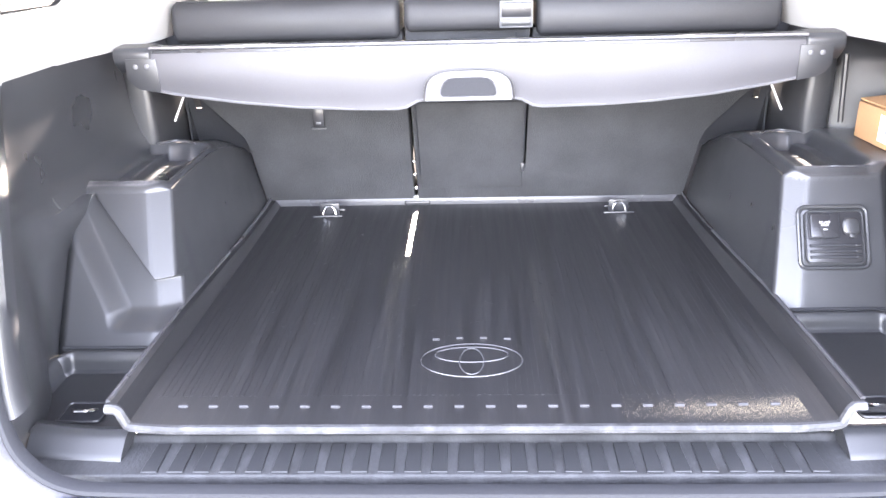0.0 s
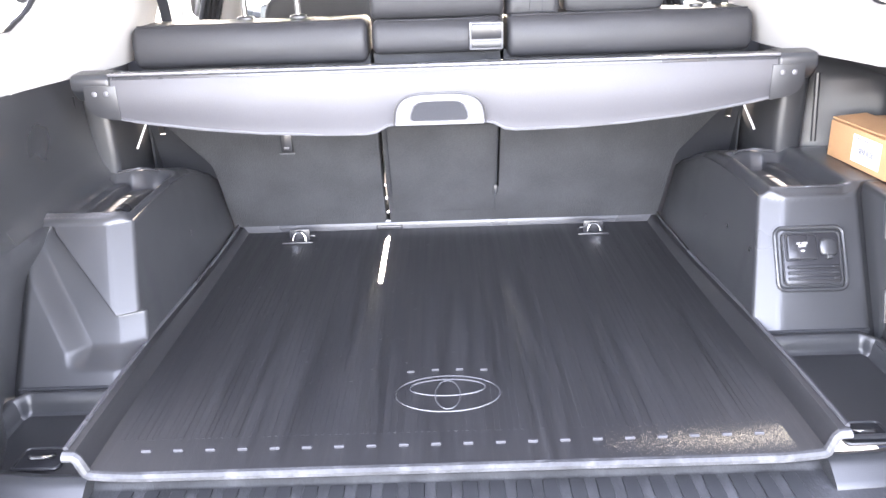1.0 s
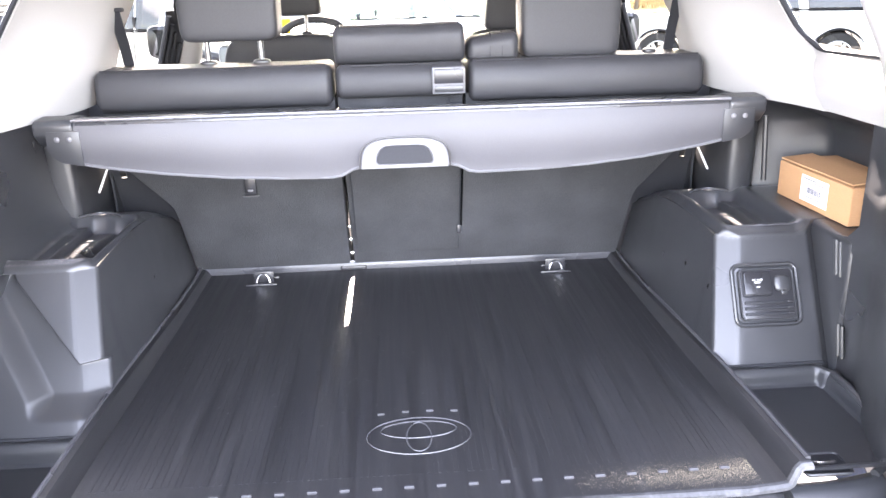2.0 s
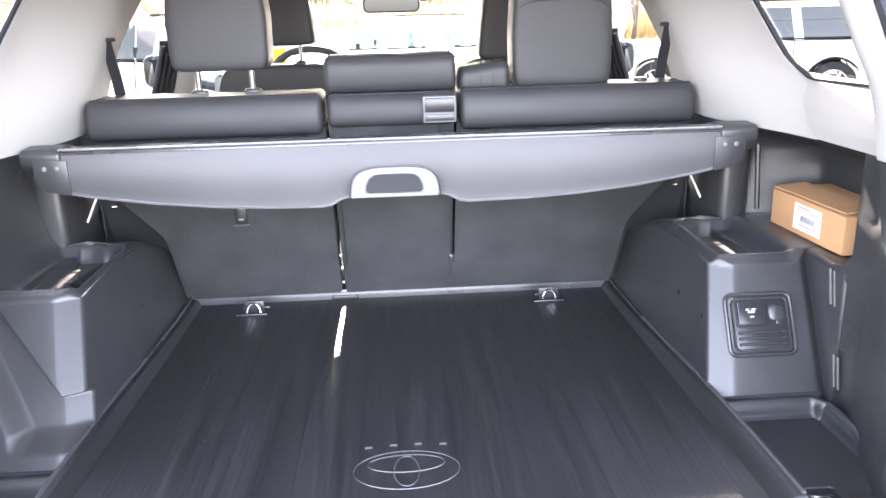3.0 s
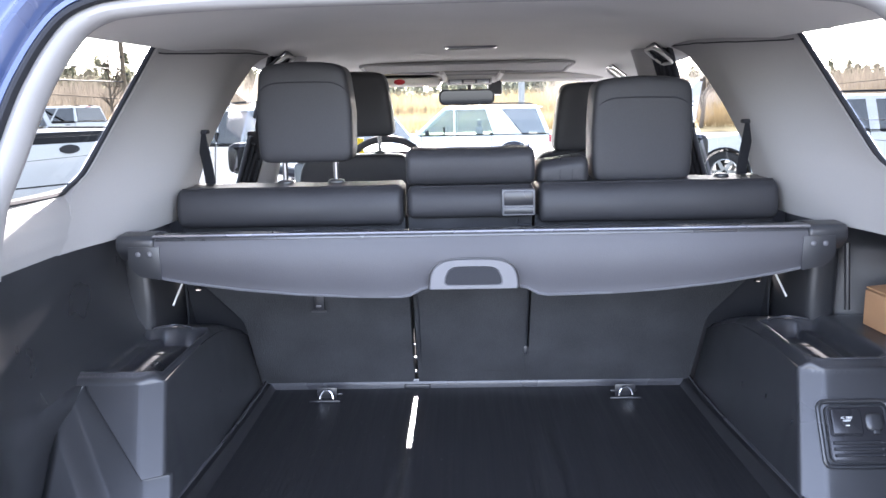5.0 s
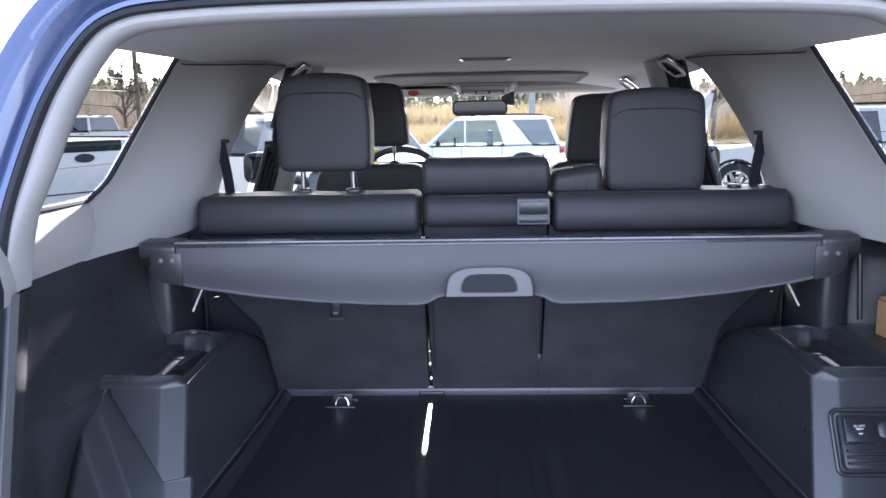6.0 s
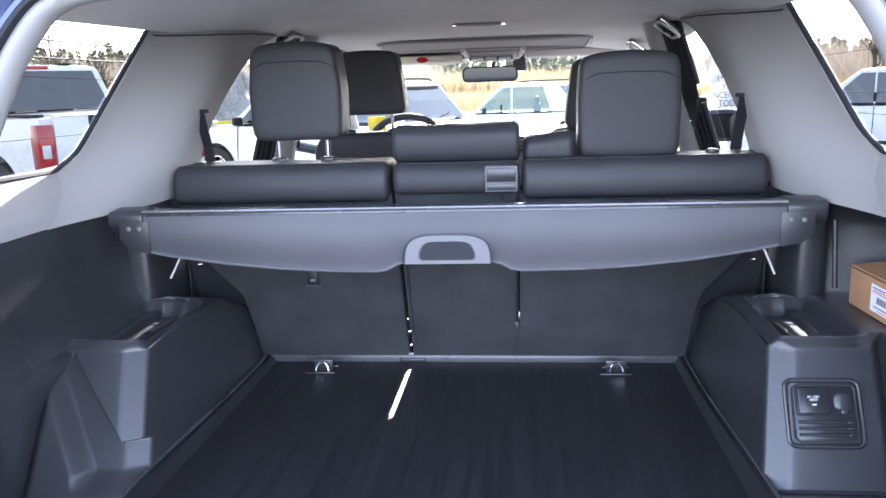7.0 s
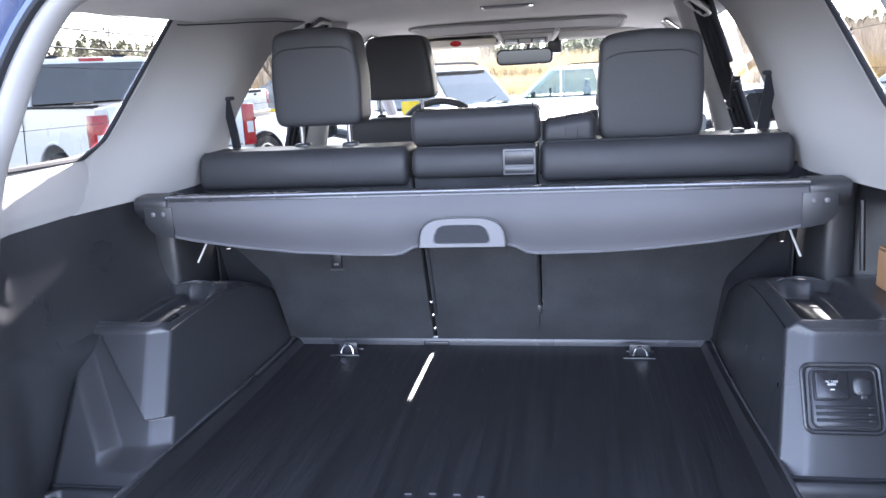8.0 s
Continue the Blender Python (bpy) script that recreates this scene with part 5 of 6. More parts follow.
for name, x0, x1, z in (("left", -0.56, -0.115, 0.80), ("right", 0.155, 0.60, 0.812)):
    vis = thing("sun_visor", "light grey cloth sun visor folded up", "sun visor", ((x0 + x1) / 2, 2.60, z), group="sun visors")
    part("panel", a_prism([(2.50, z - 0.024), (2.474, z - 0.016), (2.474, z + 0.010), (2.50, z + 0.016), (2.72, z + 0.010), (2.73, z - 0.012)], "x", x0, x1, 0.006, 2), HEADLINER, vis)
    part("clip", a_tube([(x1 if name == "left" else x0, 2.50, z), ((x1 if name == "left" else x0) + (0.02 if name == "left" else -0.02), 2.50, z + 0.01)], 0.008, 6), GREY_TRIM, vis)
tag = thing("visor_sticker", "small round red sticker on the sun visor", "sticker", (-0.29, 2.486, 0.797))
part("disc", a_prism([(-0.289 + 0.025 * math.cos(k), 0.797 + 0.0125 * math.sin(k)) for k in (2 * math.pi * i / 20 for i in range(20))], "y", 2.4705, 2.4738), RED_LENS, tag, smooth=False)
# sunroof shade, dome lamp, grab handles
shade = thing("sunroof_shade", "closed dark grey sunroof shade in the headliner", "sunroof", (0, 2.0, 0.86))
part("panel", a_sheet(lambda u, v: (-0.40 + 0.80 * u, 2.05 + 0.33 * v, roof_z(-0.40 + 0.80 * u, 2.05 + 0.33 * v) - 0.006), 12, 8), SHADE_CLOTH, shade)
part("rim", a_tube([(x, y, roof_z(x, y) - 0.004) for x, y in rrect(-0.41, 0.41, 2.04, 2.39, 0.05)], 0.007, 8, closed=True), GREY_TRIM, shade)
dome = thing("dome_lamp", "flat pale dome lamp in the headliner", "lamp", (0.008, 1.63, 0.87))
part("bezel", a_prism(rrect(-0.078, 0.094, 1.59, 1.66, 0.02), "z", roof_z(0, 1.62) - 0.004, roof_z(0, 1.62) + 0.010, 0.002), HANDLE_GREY, dome)
part("lens", a_prism(rrect(-0.066, 0.082, 1.597, 1.653, 0.016), "z", roof_z(0, 1.62) - 0.007, roof_z(0, 1.62) - 0.003, 0.001), GREY_TRIM, dome, "pale ribbed lens")
for s in (-1, 1):
    for y in (1.46, 2.10):
        g = thing("grab_handle", "light grey folded grab handle with coat hook below ceiling", "grab handle", (s * 0.555, y, 0.84), group="grab handles")
        zc = roof_z(0.56, y) - 0.006
        loop = [(s * x, q, zc - 0.004 - 0.75 * (x - 0.545)) for x, q in rrect(0.548, 0.606, y - 0.066, y + 0.066, 0.024)]
        part("handle", a_tube(loop, 0.0048, 8, closed=True), HEADLINER, g)
        # black sheet imitates the shadow in the handle's recess
        part("hollow", a_sheet(lambda u, v: (s * (0.550 + 0.054 * u), y - 0.060 + 0.12 * v, zc + 0.004 - 0.75 * 0.054 * u), 3, 3, (0, 0, 0.006)), PLASTIC, g, "black sheet painted as the shade behind the handle")

# windscreen and header
header = structure("trim_windscreen_header", a_box(-0.66, 0.66, 2.66, 2.80, 0.800, 0.845, 0.012), HEADLINER, "grey header above the windscreen", "trim")
ws = tagged(new("window_3"), "clear windscreen", "window", kind="structure")
bm = bmesh.new()
bm.faces.new([bm.verts.new(p) for p in ((-0.70, 2.78, 0.81), (0.70, 2.78, 0.81), (0.79, 3.38, 0.47), (-0.79, 3.38, 0.47))])
pane = part("pane", bm, PANE, ws, smooth=False)
pane.visible_shadow = False
for s in (-1, 1):
    w = tagged(new("window_4" if s < 0 else "window_5"), "front door window", "window", kind="structure")
    bm = bmesh.new()
    bm.faces.new([bm.verts.new((s * glass_x(z), y, z)) for y, z in ((1.80, BELT), (3.30, BELT), (3.28, 0.47), (2.62, 0.80), (1.72, 0.86))])
    pane = part("pane", bm, PANE, w, smooth=False)
    pane.visible_shadow = False
    w = tagged(new("window_6" if s < 0 else "window_7"), "tinted rear door window", "window", kind="structure")
    bm = bmesh.new()
    bm.faces.new([bm.verts.new((s * glass_x(z), y, z)) for y, z in ((0.86, BELT), (1.77, BELT), (1.695, 0.87), (1.02, 0.87))])
    pane = part("pane", bm, PRIVACY, w, smooth=False)
    pane.visible_shadow = False
    wing = thing("door_mirror", "black door mirror on a short arm", "door mirror", (s * 0.98, 2.75, 0.40), group="door mirrors")
    bm = bmesh.new()
    cushion(bm, (s * 1.03, 2.72, 0.465), (0.098, 0.05, 0.075), 0.45, nu=28, nv=14)
    part("shell", bm, PLASTIC_SMOOTH, wing)
    bm = a_prism(rrect(-0.080, 0.080, -0.056, 0.056, 0.03), "y", -0.003, 0.003)
    bmesh.ops.transform(bm, matrix=pose(s * 1.03, 2.664, 0.465, 0, 0, s * 12), verts=bm.verts)
    part("mirror_glass", bm, MIRROR, wing, smooth=False)
    part("arm", a_tube([(s * 0.80, 2.76, 0.38), (s * 0.97, 2.74, 0.42)], 0.025, 8), PLASTIC_SMOOTH, wing)
structure("hood", a_sheet(lambda u, v: ((u * 2 - 1) * (0.86 - 0.06 * v), 3.36 + 1.05 * v, 0.455 - 0.06 * v - 0.10 * abs(u * 2 - 1) ** 4), 16, 8, (0, 0, -0.02)), BLUE, "dark blue painted engine hood", "hood")
structure("wall_front", a_box(-0.78, 0.78, 3.36, 3.42, -0.3, 0.42), PLASTIC, "black firewall under the windscreen", "wall")

# ---- the parking lot ----
bm = bmesh.new()
sheet(bm, lambda u, v: (-900 + 1800 * u, -300 + 2000 * v, ground_at(-300 + 2000 * v)), 12, 12)
structure("ground", bm, ASPHALT, "worn grey asphalt parking lot", "ground")
for x0, y0, x1, y1 in ((-2.2, -6, -2.2, 3), (2.2, -6, 2.2, 3), (-12, 20, 14, 20)):
    d = Vector((x1 - x0, y1 - y0)).normalized()
    n = Vector((-d.y, d.x)) * 0.05
    bm = bmesh.new()
    bm.faces.new([bm.verts.new((x, y, ground_at(y) + 0.006)) for x, y in ((x0 + n.x, y0 + n.y), (x1 + n.x, y1 + n.y), (x1 - n.x, y1 - n.y), (x0 - n.x, y0 - n.y))])
    structure("road_line", bm, LINE, "faded white parking bay line", "road line", smooth=False)
# verge of dry grass beyond the lot
GRASS = material("dry_grass", (0.30, 0.24, 0.11), 0.95, var=0.3, scale=0.4, fine=6, bump=0.5, spec=0.1)
bm = bmesh.new()
sheet(bm, lambda u, v: (-160 + 320 * u, 46 + 100 * v, ground_at(46 + 100 * v) + 0.03 + 0.25 * soft(0, 0.1, v)), 30, 14)
structure("ground_verge", bm, GRASS, "dry yellow grass verge beyond the lot", "grass")


# ---- parked vehicles: built with the nose along +y ----
def car_wheel(parent, x, y, r, s):
    bm = bmesh.new()
    prof = [(0.64, -0.105), (0.80, -0.115), (0.97, -0.095), (1.0, -0.05), (1.0, 0.05), (0.97, 0.095), (0.80, 0.115), (0.64, 0.105)]
    rings = [[(x + s * w, y + r * k * math.cos(a), r + r * k * math.sin(a)) for k, w in prof] for a in (2 * math.pi * i / 28 for i in range(29))]
    loft(bm, rings, closed=True, caps=False)
    bmesh.ops.remove_doubles(bm, verts=bm.verts, dist=1e-5)
    w = part("wheel", bm, TYRE, parent, "black tyre on an alloy rim")
    bm = bmesh.new()
    for i in range(6):
        a = 2 * math.pi * i / 6
        d, n = Vector((0, math.cos(a), math.sin(a))), Vector((0, -math.sin(a), math.cos(a)))
        c = Vector((x + s * 0.085, y, r))
        q = [c + d * r * 0.10 - n * r * 0.10, c + d * r * 0.62 - n * r * 0.07, c + d * r * 0.62 + n * r * 0.07, c + d * r * 0.10 + n * r * 0.10]
        lo, hi = [bm.verts.new(p) for p in q], [bm.verts.new(p + Vector((s * 0.02, 0, 0))) for p in q]
        bm.faces.new(lo), bm.faces.new(hi)
        for j in range(4):
            bm.faces.new((lo[j], lo[(j + 1) % 4], hi[(j + 1) % 4], hi[j]))
    rings = [[(x + s * w, y + r * k * math.cos(a), r + r * k * math.sin(a)) for a in (2 * math.pi * i / 28 for i in range(28))] for k, w in ((0.66, 0.10), (0.60, 0.105), (0.58, 0.06))]
    loft(bm, rings, caps=False)
    part("rim", bm, RIM, w)


def vehicle(name, label, category, L, W, H, belt, side, green, wheels, wr=0.37, bed=None, paint=WHITE_PAINT, lamp_z=(0.80, 1.10), group="parked vehicles", arch=0.06, panes=None, tint=DARK_GLASS):
    """side: lower outline (y, z) from the tail over the top to the nose; green: tail foot, tail top, nose top, nose foot of the cabin in y."""
    v = thing(name, label, category, (0, 0, 0), group=group)
    h = W / 2
    low = []
    for wy in sorted(wheels):
        low += [(wy + (wr + arch + 0.01) * math.cos(math.pi - math.pi * i / 12), wr + (wr + arch) * math.sin(math.pi - math.pi * i / 12)) for i in range(13)]
    outline = [(-L / 2 + 0.04, 0.34)] + [(-L / 2 + 0.35, 0.30)] + low + [(L / 2 - 0.30, 0.28), (L / 2 - 0.03, 0.36)] + side[::-1]
    # body in slices across the width, tucked in towards the top
    bm = bmesh.new()

    def slice_at(x, k):
        pts = []
        for y, z in outline:
            t = max(0.0, (z - 0.55) / (belt - 0.55))
            pts.append((x * (1 - 0.055 * t * t * k), y * (1 - 0.012 * k * (abs(x) / h) ** 6), z - 0.02 * k * t * (abs(x) / h) ** 4))
        return pts
    n = len(outline)
    rings = [slice_at(x * h, 1.0) for x in (-1.0, -0.97, -0.88, -0.5, 0.0, 0.5, 0.88, 0.97, 1.0)]
    loft(bm, rings)
    body = part("body", bm, paint, v, sharp=30)
    # cabin: a roof on posts, with slanting sides
    a0, a1, b1, b0 = green
    tw = h * 0.80
    bw = h * 0.945
    top = H - 0.035
    bm = bmesh.new()
    rings = []
    ft = (top - 0.05 - belt) / (top - belt)
    for z, w, ya, yb in ((top - 0.05, bw + (tw - bw) * ft, a0 + (a1 - a0) * ft, b0 + (b1 - b0) * ft), (top, tw, a1, b1), (H - 0.01, tw * 0.93, a1 + 0.07, b1 - 0.12), (H, tw * 0.75, a1 + 0.2, b1 - 0.3)):
        r = 0.10
        rings.append([(-w, ya + r, z), (-w + r, ya, z), (w - r, ya, z), (w, ya + r, z), (w, yb - r, z), (w - r, yb, z), (-w + r, yb, z), (-w, yb - r, z)])
    loft(bm, rings)
    part("cabin_roof", bm, paint, v, "white painted roof", sharp=40)
    part("cabin_floor", a_box(-bw + 0.06, bw - 0.06, a0 + 0.08, b0 - 0.10, belt - 0.06, belt + 0.010, 0.01), SEAL, v, "dark cabin interior")
    for sy in ((0.52, 0.18) if bed is None else (0.62, 0.22)):
        for sx in (-0.38, 0.38):
            bm = bmesh.new()
            cushion(bm, (sx, a0 + (b0 - a0) * sy, belt + 0.06), (0.23, 0.09, 0.13), 0.4, nu=16, nv=8)
            cushion(bm, (sx, a0 + (b0 - a0) * sy, belt + 0.26), (0.13, 0.06, 0.09), 0.4, nu=16, nv=8)
            part("seat", bm, LEATHER, v, "dark seat back")

    def skin(y, f):
        """Place on the slanting cabin side at height fraction f."""
        return bw + (tw - bw) * f

    def side_glass(name, y0, y1, y2, y3, s, mat=DARK_GLASS):
        z0, z1 = belt + 0.03, top - 0.05
        f0, f1 = (z0 - belt) / (top - belt), (z1 - belt) / (top - belt)
        bm = bmesh.new()
        quad = [(s * (skin(0, f0) + 0.006), y0, z0), (s * (skin(0, f0) + 0.006), y1, z0), (s * (skin(0, f1) + 0.006), y2, z1), (s * (skin(0, f1) + 0.006), y3, z1)]
        prism_pts = [Vector(q) for q in quad]
        lo = [bm.verts.new(q) for q in prism_pts]
        hi = [bm.verts.new(q - Vector((s * 0.02, 0, 0))) for q in prism_pts]
        bm.faces.new(lo), bm.faces.new(hi)
        for j in range(4):
            bm.faces.new((lo[j], lo[(j + 1) % 4], hi[(j + 1) % 4], hi[j]))
        rounded(bm, bm.faces[:], 0.006, 1)
        ob = part(name, bm, mat, v, "tinted glass", smooth=False)
        ob.visible_shadow = False
        return ob
    span = (b0 - a0)
    la, lb = (a1 - a0), (b1 - b0)
    for s in (-1, 1):
        if bed is None:
            panes = panes or [(0.22, 0.95, 0.42, 0.22), (-0.80, 0.19, 0.19, -0.70), (-2.12, -0.95, -0.85, -1.74)]
            part("door_post", a_box(min(s * (h * 0.90), s * (h * 0.93)), max(s * (h * 0.90), s * (h * 0.93)), 0.18, 0.23, belt + 0.03, belt + 0.20, 0.004), SEAL, v)
        else:
            panes = []
            for p, q in ((0.05, 0.45), (0.49, 0.93)):
                y0, y1 = a0 + span * p, a0 + span * q
                panes.append((y0, y1, y1 + (la * (1 - q) + lb * q) * 0.9, y0 + (la * (1 - p) + lb * p) * 0.9))
        edges = [(a0, a1)] + [e for q in sorted(panes) for e in ((q[0], q[3]), (q[1], q[2]))] + [(b0, b1)]
        for (p0, p1), (q0, q1) in zip(edges[::2], edges[1::2]):
            lo_z, hi_z = belt - 0.01, top - 0.03
            q = [(s * bw, p0, lo_z), (s * bw, q0, lo_z), (s * (skin(0, 0.96)), q1, hi_z), (s * (skin(0, 0.96)), p1, hi_z)]
            bm = bmesh.new()
            lo, hi = [bm.verts.new(c) for c in q], [bm.verts.new((c[0] - s * 0.05, c[1], c[2])) for c in q]
            bm.faces.new(lo), bm.faces.new(hi)
            for j in range(4):
                bm.faces.new((lo[j], lo[(j + 1) % 4], hi[(j + 1) % 4], hi[j]))
            part("window_post", bm, paint, v, smooth=False)
        for (yb, yt), d in (((a0, a1), 0.05), ((b0, b1), -0.05)):
            part("corner_post", a_tube([(s * (bw - 0.05), yb + d, belt - 0.02), (s * (tw - 0.045), yt + d, top - 0.02)], 0.052, 8), paint, v)
        for k, quad in enumerate(panes):
            side_glass("side_window", *quad, s, tint if (k < 2 or bed is not None) else DARK_GLASS)
        part("belt_trim", a_tube([(s * (bw + 0.008), a0 + 0.05, belt + 0.012), (s * (bw + 0.008), b0 - 0.10, belt + 0.012)], 0.010, 6), SEAL, v)
        for p in ((0.47, 0.75) if bed is None else (0.12, 0.54)):
            y = a0 + span * p
            part("door_handle", a_tube([(s * (h * 0.975), y, belt - 0.11), (s * (h * 0.99 + 0.012), y + 0.05, belt - 0.11), (s * (h * 0.99 + 0.012), y + 0.14, belt - 0.11), (s * (h * 0.975), y + 0.19, belt - 0.11)], 0.014, 6), paint if bed is None else SEAL, v)
        for p in ((0.43, 0.725, 0.94) if bed is None else (0.03, 0.47, 0.93)):
            y = a0 + span * p
            part("door_gap", a_tube([(s * (h * 0.962), y, belt - 0.01), (s * (h * 1.001), y, 0.75), (s * (h * 1.001), y + 0.01, 0.42)], 0.006, 5), SEAL, v)
        bm = bmesh.new()
        cushion(bm, (s * (h + 0.10), b0 - 0.35, belt + 0.07), (0.09, 0.05, 0.065), 0.5, nu=18, nv=10)
        part("door_mirror", bm, SEAL, v)
        part("side_moulding", a_box(min(s * (h - 0.004), s * (h + 0.012)), max(s * (h - 0.004), s * (h + 0.012)), min(wheels) + 0.55, max(wheels) - 0.55, 0.46, 0.52, 0.006), SEAL if bed is None else paint, v)
        part("head_lamp", a_prism([(s * (h + 0.004), 0.70), (s * (h + 0.002), 0.85), (s * (h - 0.42), 0.82), (s * (h - 0.36), 0.72)], "y", L / 2 - 0.42, L / 2 - 0.075, 0.01), CLEAR_LENS, v, "clear headlamp")
        z0, z1 = lamp_z
        tl = part("tail_lamp", a_box(min(s * (h - 0.17), s * (h + 0.004)), max(s * (h - 0.17), s * (h + 0.004)), -L / 2 - 0.006, -L / 2 + 0.16, z0, z1, 0.012), RED_LENS, v, "red tail lamp")
        part("reversing_lens", a_box(min(s * (h - 0.12), s * (h - 0.03)), max(s * (h - 0.12), s * (h - 0.03)), -L / 2 - 0.012, -L / 2, z0 + (z1 - z0) * 0.30, z0 + (z1 - z0) * 0.58, 0.004), CLEAR_LENS, tl)
        for wy in wheels:
            car_wheel(v, s * (h - 0.125), wy, wr, s)
            part("arch_lining", a_tube([(s * (h - 0.02), wy + (wr + arch + 0.005) * math.cos(math.pi * i / 14), wr + (wr + arch - 0.005) * math.sin(math.pi * i / 14)) for i in range(15)], 0.022, 6), SEAL if bed is None else paint, v)
    # windscreen and rear window
    for name, yb, yt, out in (("windscreen", b0, b1, 1), ("rear_window", a0, a1, -1)):
        bm = bmesh.new()
        z0, z1 = belt + 0.035, top - 0.045
        f0, f1 = (z0 - belt) / (top - belt), (z1 - belt) / (top - belt)
        q = [Vector((-(bw - 0.09), yb + (yt - yb) * f0 + out * 0.004, z0)), Vector((bw - 0.09, yb + (yt - yb) * f0 + out * 0.004, z0)), Vector((tw - 0.08, yb + (yt - yb) * f1 + out * 0.006, z1)), Vector((-(tw - 0.08), yb + (yt - yb) * f1 + out * 0.006, z1))]
        lo, hi = [bm.verts.new(p) for p in q], [bm.verts.new(p - Vector((0, out * 0.02, 0))) for p in q]
        bm.faces.new(lo), bm.faces.new(hi)
        for j in range(4):
            bm.faces.new((lo[j], lo[(j + 1) % 4], hi[(j + 1) % 4], hi[j]))
        part(name, bm, tint, v, "dark reflecting glass", smooth=False)
    part("front_bumper", a_box(-h + 0.08, h - 0.08, L / 2 - 0.10, L / 2 + 0.05, 0.30, 0.56, 0.04, 3), paint, v)
    part("grille", a_box(-0.46, 0.46, L / 2 - 0.06, L / 2 + 0.02, 0.60, 0.84, 0.03, 2), SEAL, v, "dark grille")
    part("rear_bumper", a_box(-h + 0.06, h - 0.06, -L / 2 - 0.06, -L / 2 + 0.10, 0.36, 0.60, 0.03, 3), paint if bed is None else CHROME, v)
    if bed is None:
        for s in (-1, 1):
            part("rear_wiper" if s < 0 else "spoiler", a_tube([(0.02, a0 - 0.02, belt + 0.05), (0.30, a0 - 0.015, belt + 0.12)], 0.010, 6) if s < 0 else a_prism([(a1 - 0.10, H - 0.075), (a1 - 0.10, H - 0.045), (a1 + 0.15, H - 0.02), (a1 + 0.15, H - 0.06)], "x", -tw + 0.08, tw - 0.08, 0.008), SEAL if s < 0 else paint, v)
            part("roof_rail", a_tube(spline([(s * (tw - 0.03), a1 + 0.15, H - 0.03), (s * (tw - 0.03), a1 + 0.30, H + 0.04), (s * (tw - 0.03), b1 - 0.55, H + 0.04), (s * (tw - 0.03), b1 - 0.40, H - 0.03)], 5), 0.018, 6), SEAL, v, "black roof rail")
    else:
        y0, y1 = bed
        part("bed_hollow", a_box(-h + 0.13, h - 0.13, y0 + 0.10, y1, belt - 0.05, belt + 0.004), SEAL, v, "dark open bed")
        part("tailgate", a_prism([(-h + 0.18, 0.62), (h - 0.18, 0.62), (h - 0.18, belt), (-h + 0.18, belt)], "y", -L / 2 - 0.012, -L / 2 + 0.05, 0.008), paint, v, "white tailgate")
        part("tailgate_cap", a_box(-0.46, 0.46, -L / 2 - 0.020, -L / 2 + 0.06, belt - 0.125, belt - 0.005, 0.006), SEAL, v, "black tailgate top band")
        part("tailgate_crease", a_box(-h + 0.22, h - 0.22, -L / 2 - 0.016, -L / 2 - 0.008, 0.86, 0.875, 0.002), SEAL, v)
        part("badge", a_prism([(0.115 * math.cos(k), belt - 0.19 + 0.048 * math.sin(k)) for k in (2 * math.pi * i / 28 for i in range(28))], "y", -L / 2 - 0.024, -L / 2 - 0.012), INK, v, "plain dark oval badge", smooth=False)
        part("high_brake_lamp", a_box(-0.16, 0.16, a1 - 0.02, a1 + 0.06, H - 0.06, H - 0.015, 0.006), RED_LENS, v, "red high brake lamp")
        for s in (-1, 1):
            part("cab_marker", a_box(s * 0.45 - 0.08, s * 0.45 + 0.08, a1 + 0.10, a1 + 0.22, H - 0.005, H + 0.025, 0.008), SEAL, v)
            part("bed_rail", a_box(min(s * (h - 0.14), s * (h - 0.03)), max(s * (h - 0.14), s * (h - 0.03)), -L / 2 + 0.10, y1 + 0.02, belt - 0.01, belt + 0.022, 0.006), SEAL, v)
    return v


SUV_SIDE = [(-2.36, 0.62), (-2.36, 0.95), (-2.30, 1.10), (1.05, 1.10), (1.30, 1.05), (2.10, 0.96), (2.30, 0.86), (2.36, 0.62)]


def place(v, x, y, heading):
    v.matrix_world = pose(x, y, ground_at(y), 0, 0, -heading)


crossover = vehicle("crossover", "white crossover seen from behind with a dark rear window", "car", 4.9, 1.95, 1.70, 1.10, SUV_SIDE, (-2.28, -1.85, 0.45, 1.15), (-1.45, 1.45), 0.37, lamp_z=(0.66, 0.88))
crossover.matrix_world = pose(-3.20, 11.85, ground_at(11.85), 0, 0, 65)
fourth = copy_thing(crossover, pose(6.43, 13.4, ground_at(13.4), 0, 0, 65))
fourth["label"] = "white crossover seen by its headlamp and front wheel"
LOW_SIDE = [(-2.36, 0.60), (-2.36, 0.85), (-2.30, 0.97), (1.05, 0.97), (1.30, 0.94), (2.10, 0.88), (2.30, 0.80), (2.36, 0.60)]
suv = vehicle("suv", "white sport utility vehicle with black roof rails and clear glass", "car", 4.9, 1.95, 1.66, 0.97, LOW_SIDE, (-2.34, -2.05, 0.20, 0.95), (-1.45, 1.45), 0.37, lamp_z=(0.78, 0.95), panes=[(-0.02, 0.80, 0.22, -0.02), (-0.98, -0.06, -0.06, -0.78), (-2.22, -1.66, -1.16, -1.98)], tint=PALE_GLASS)
place(suv, -0.14, 18.9, -88)

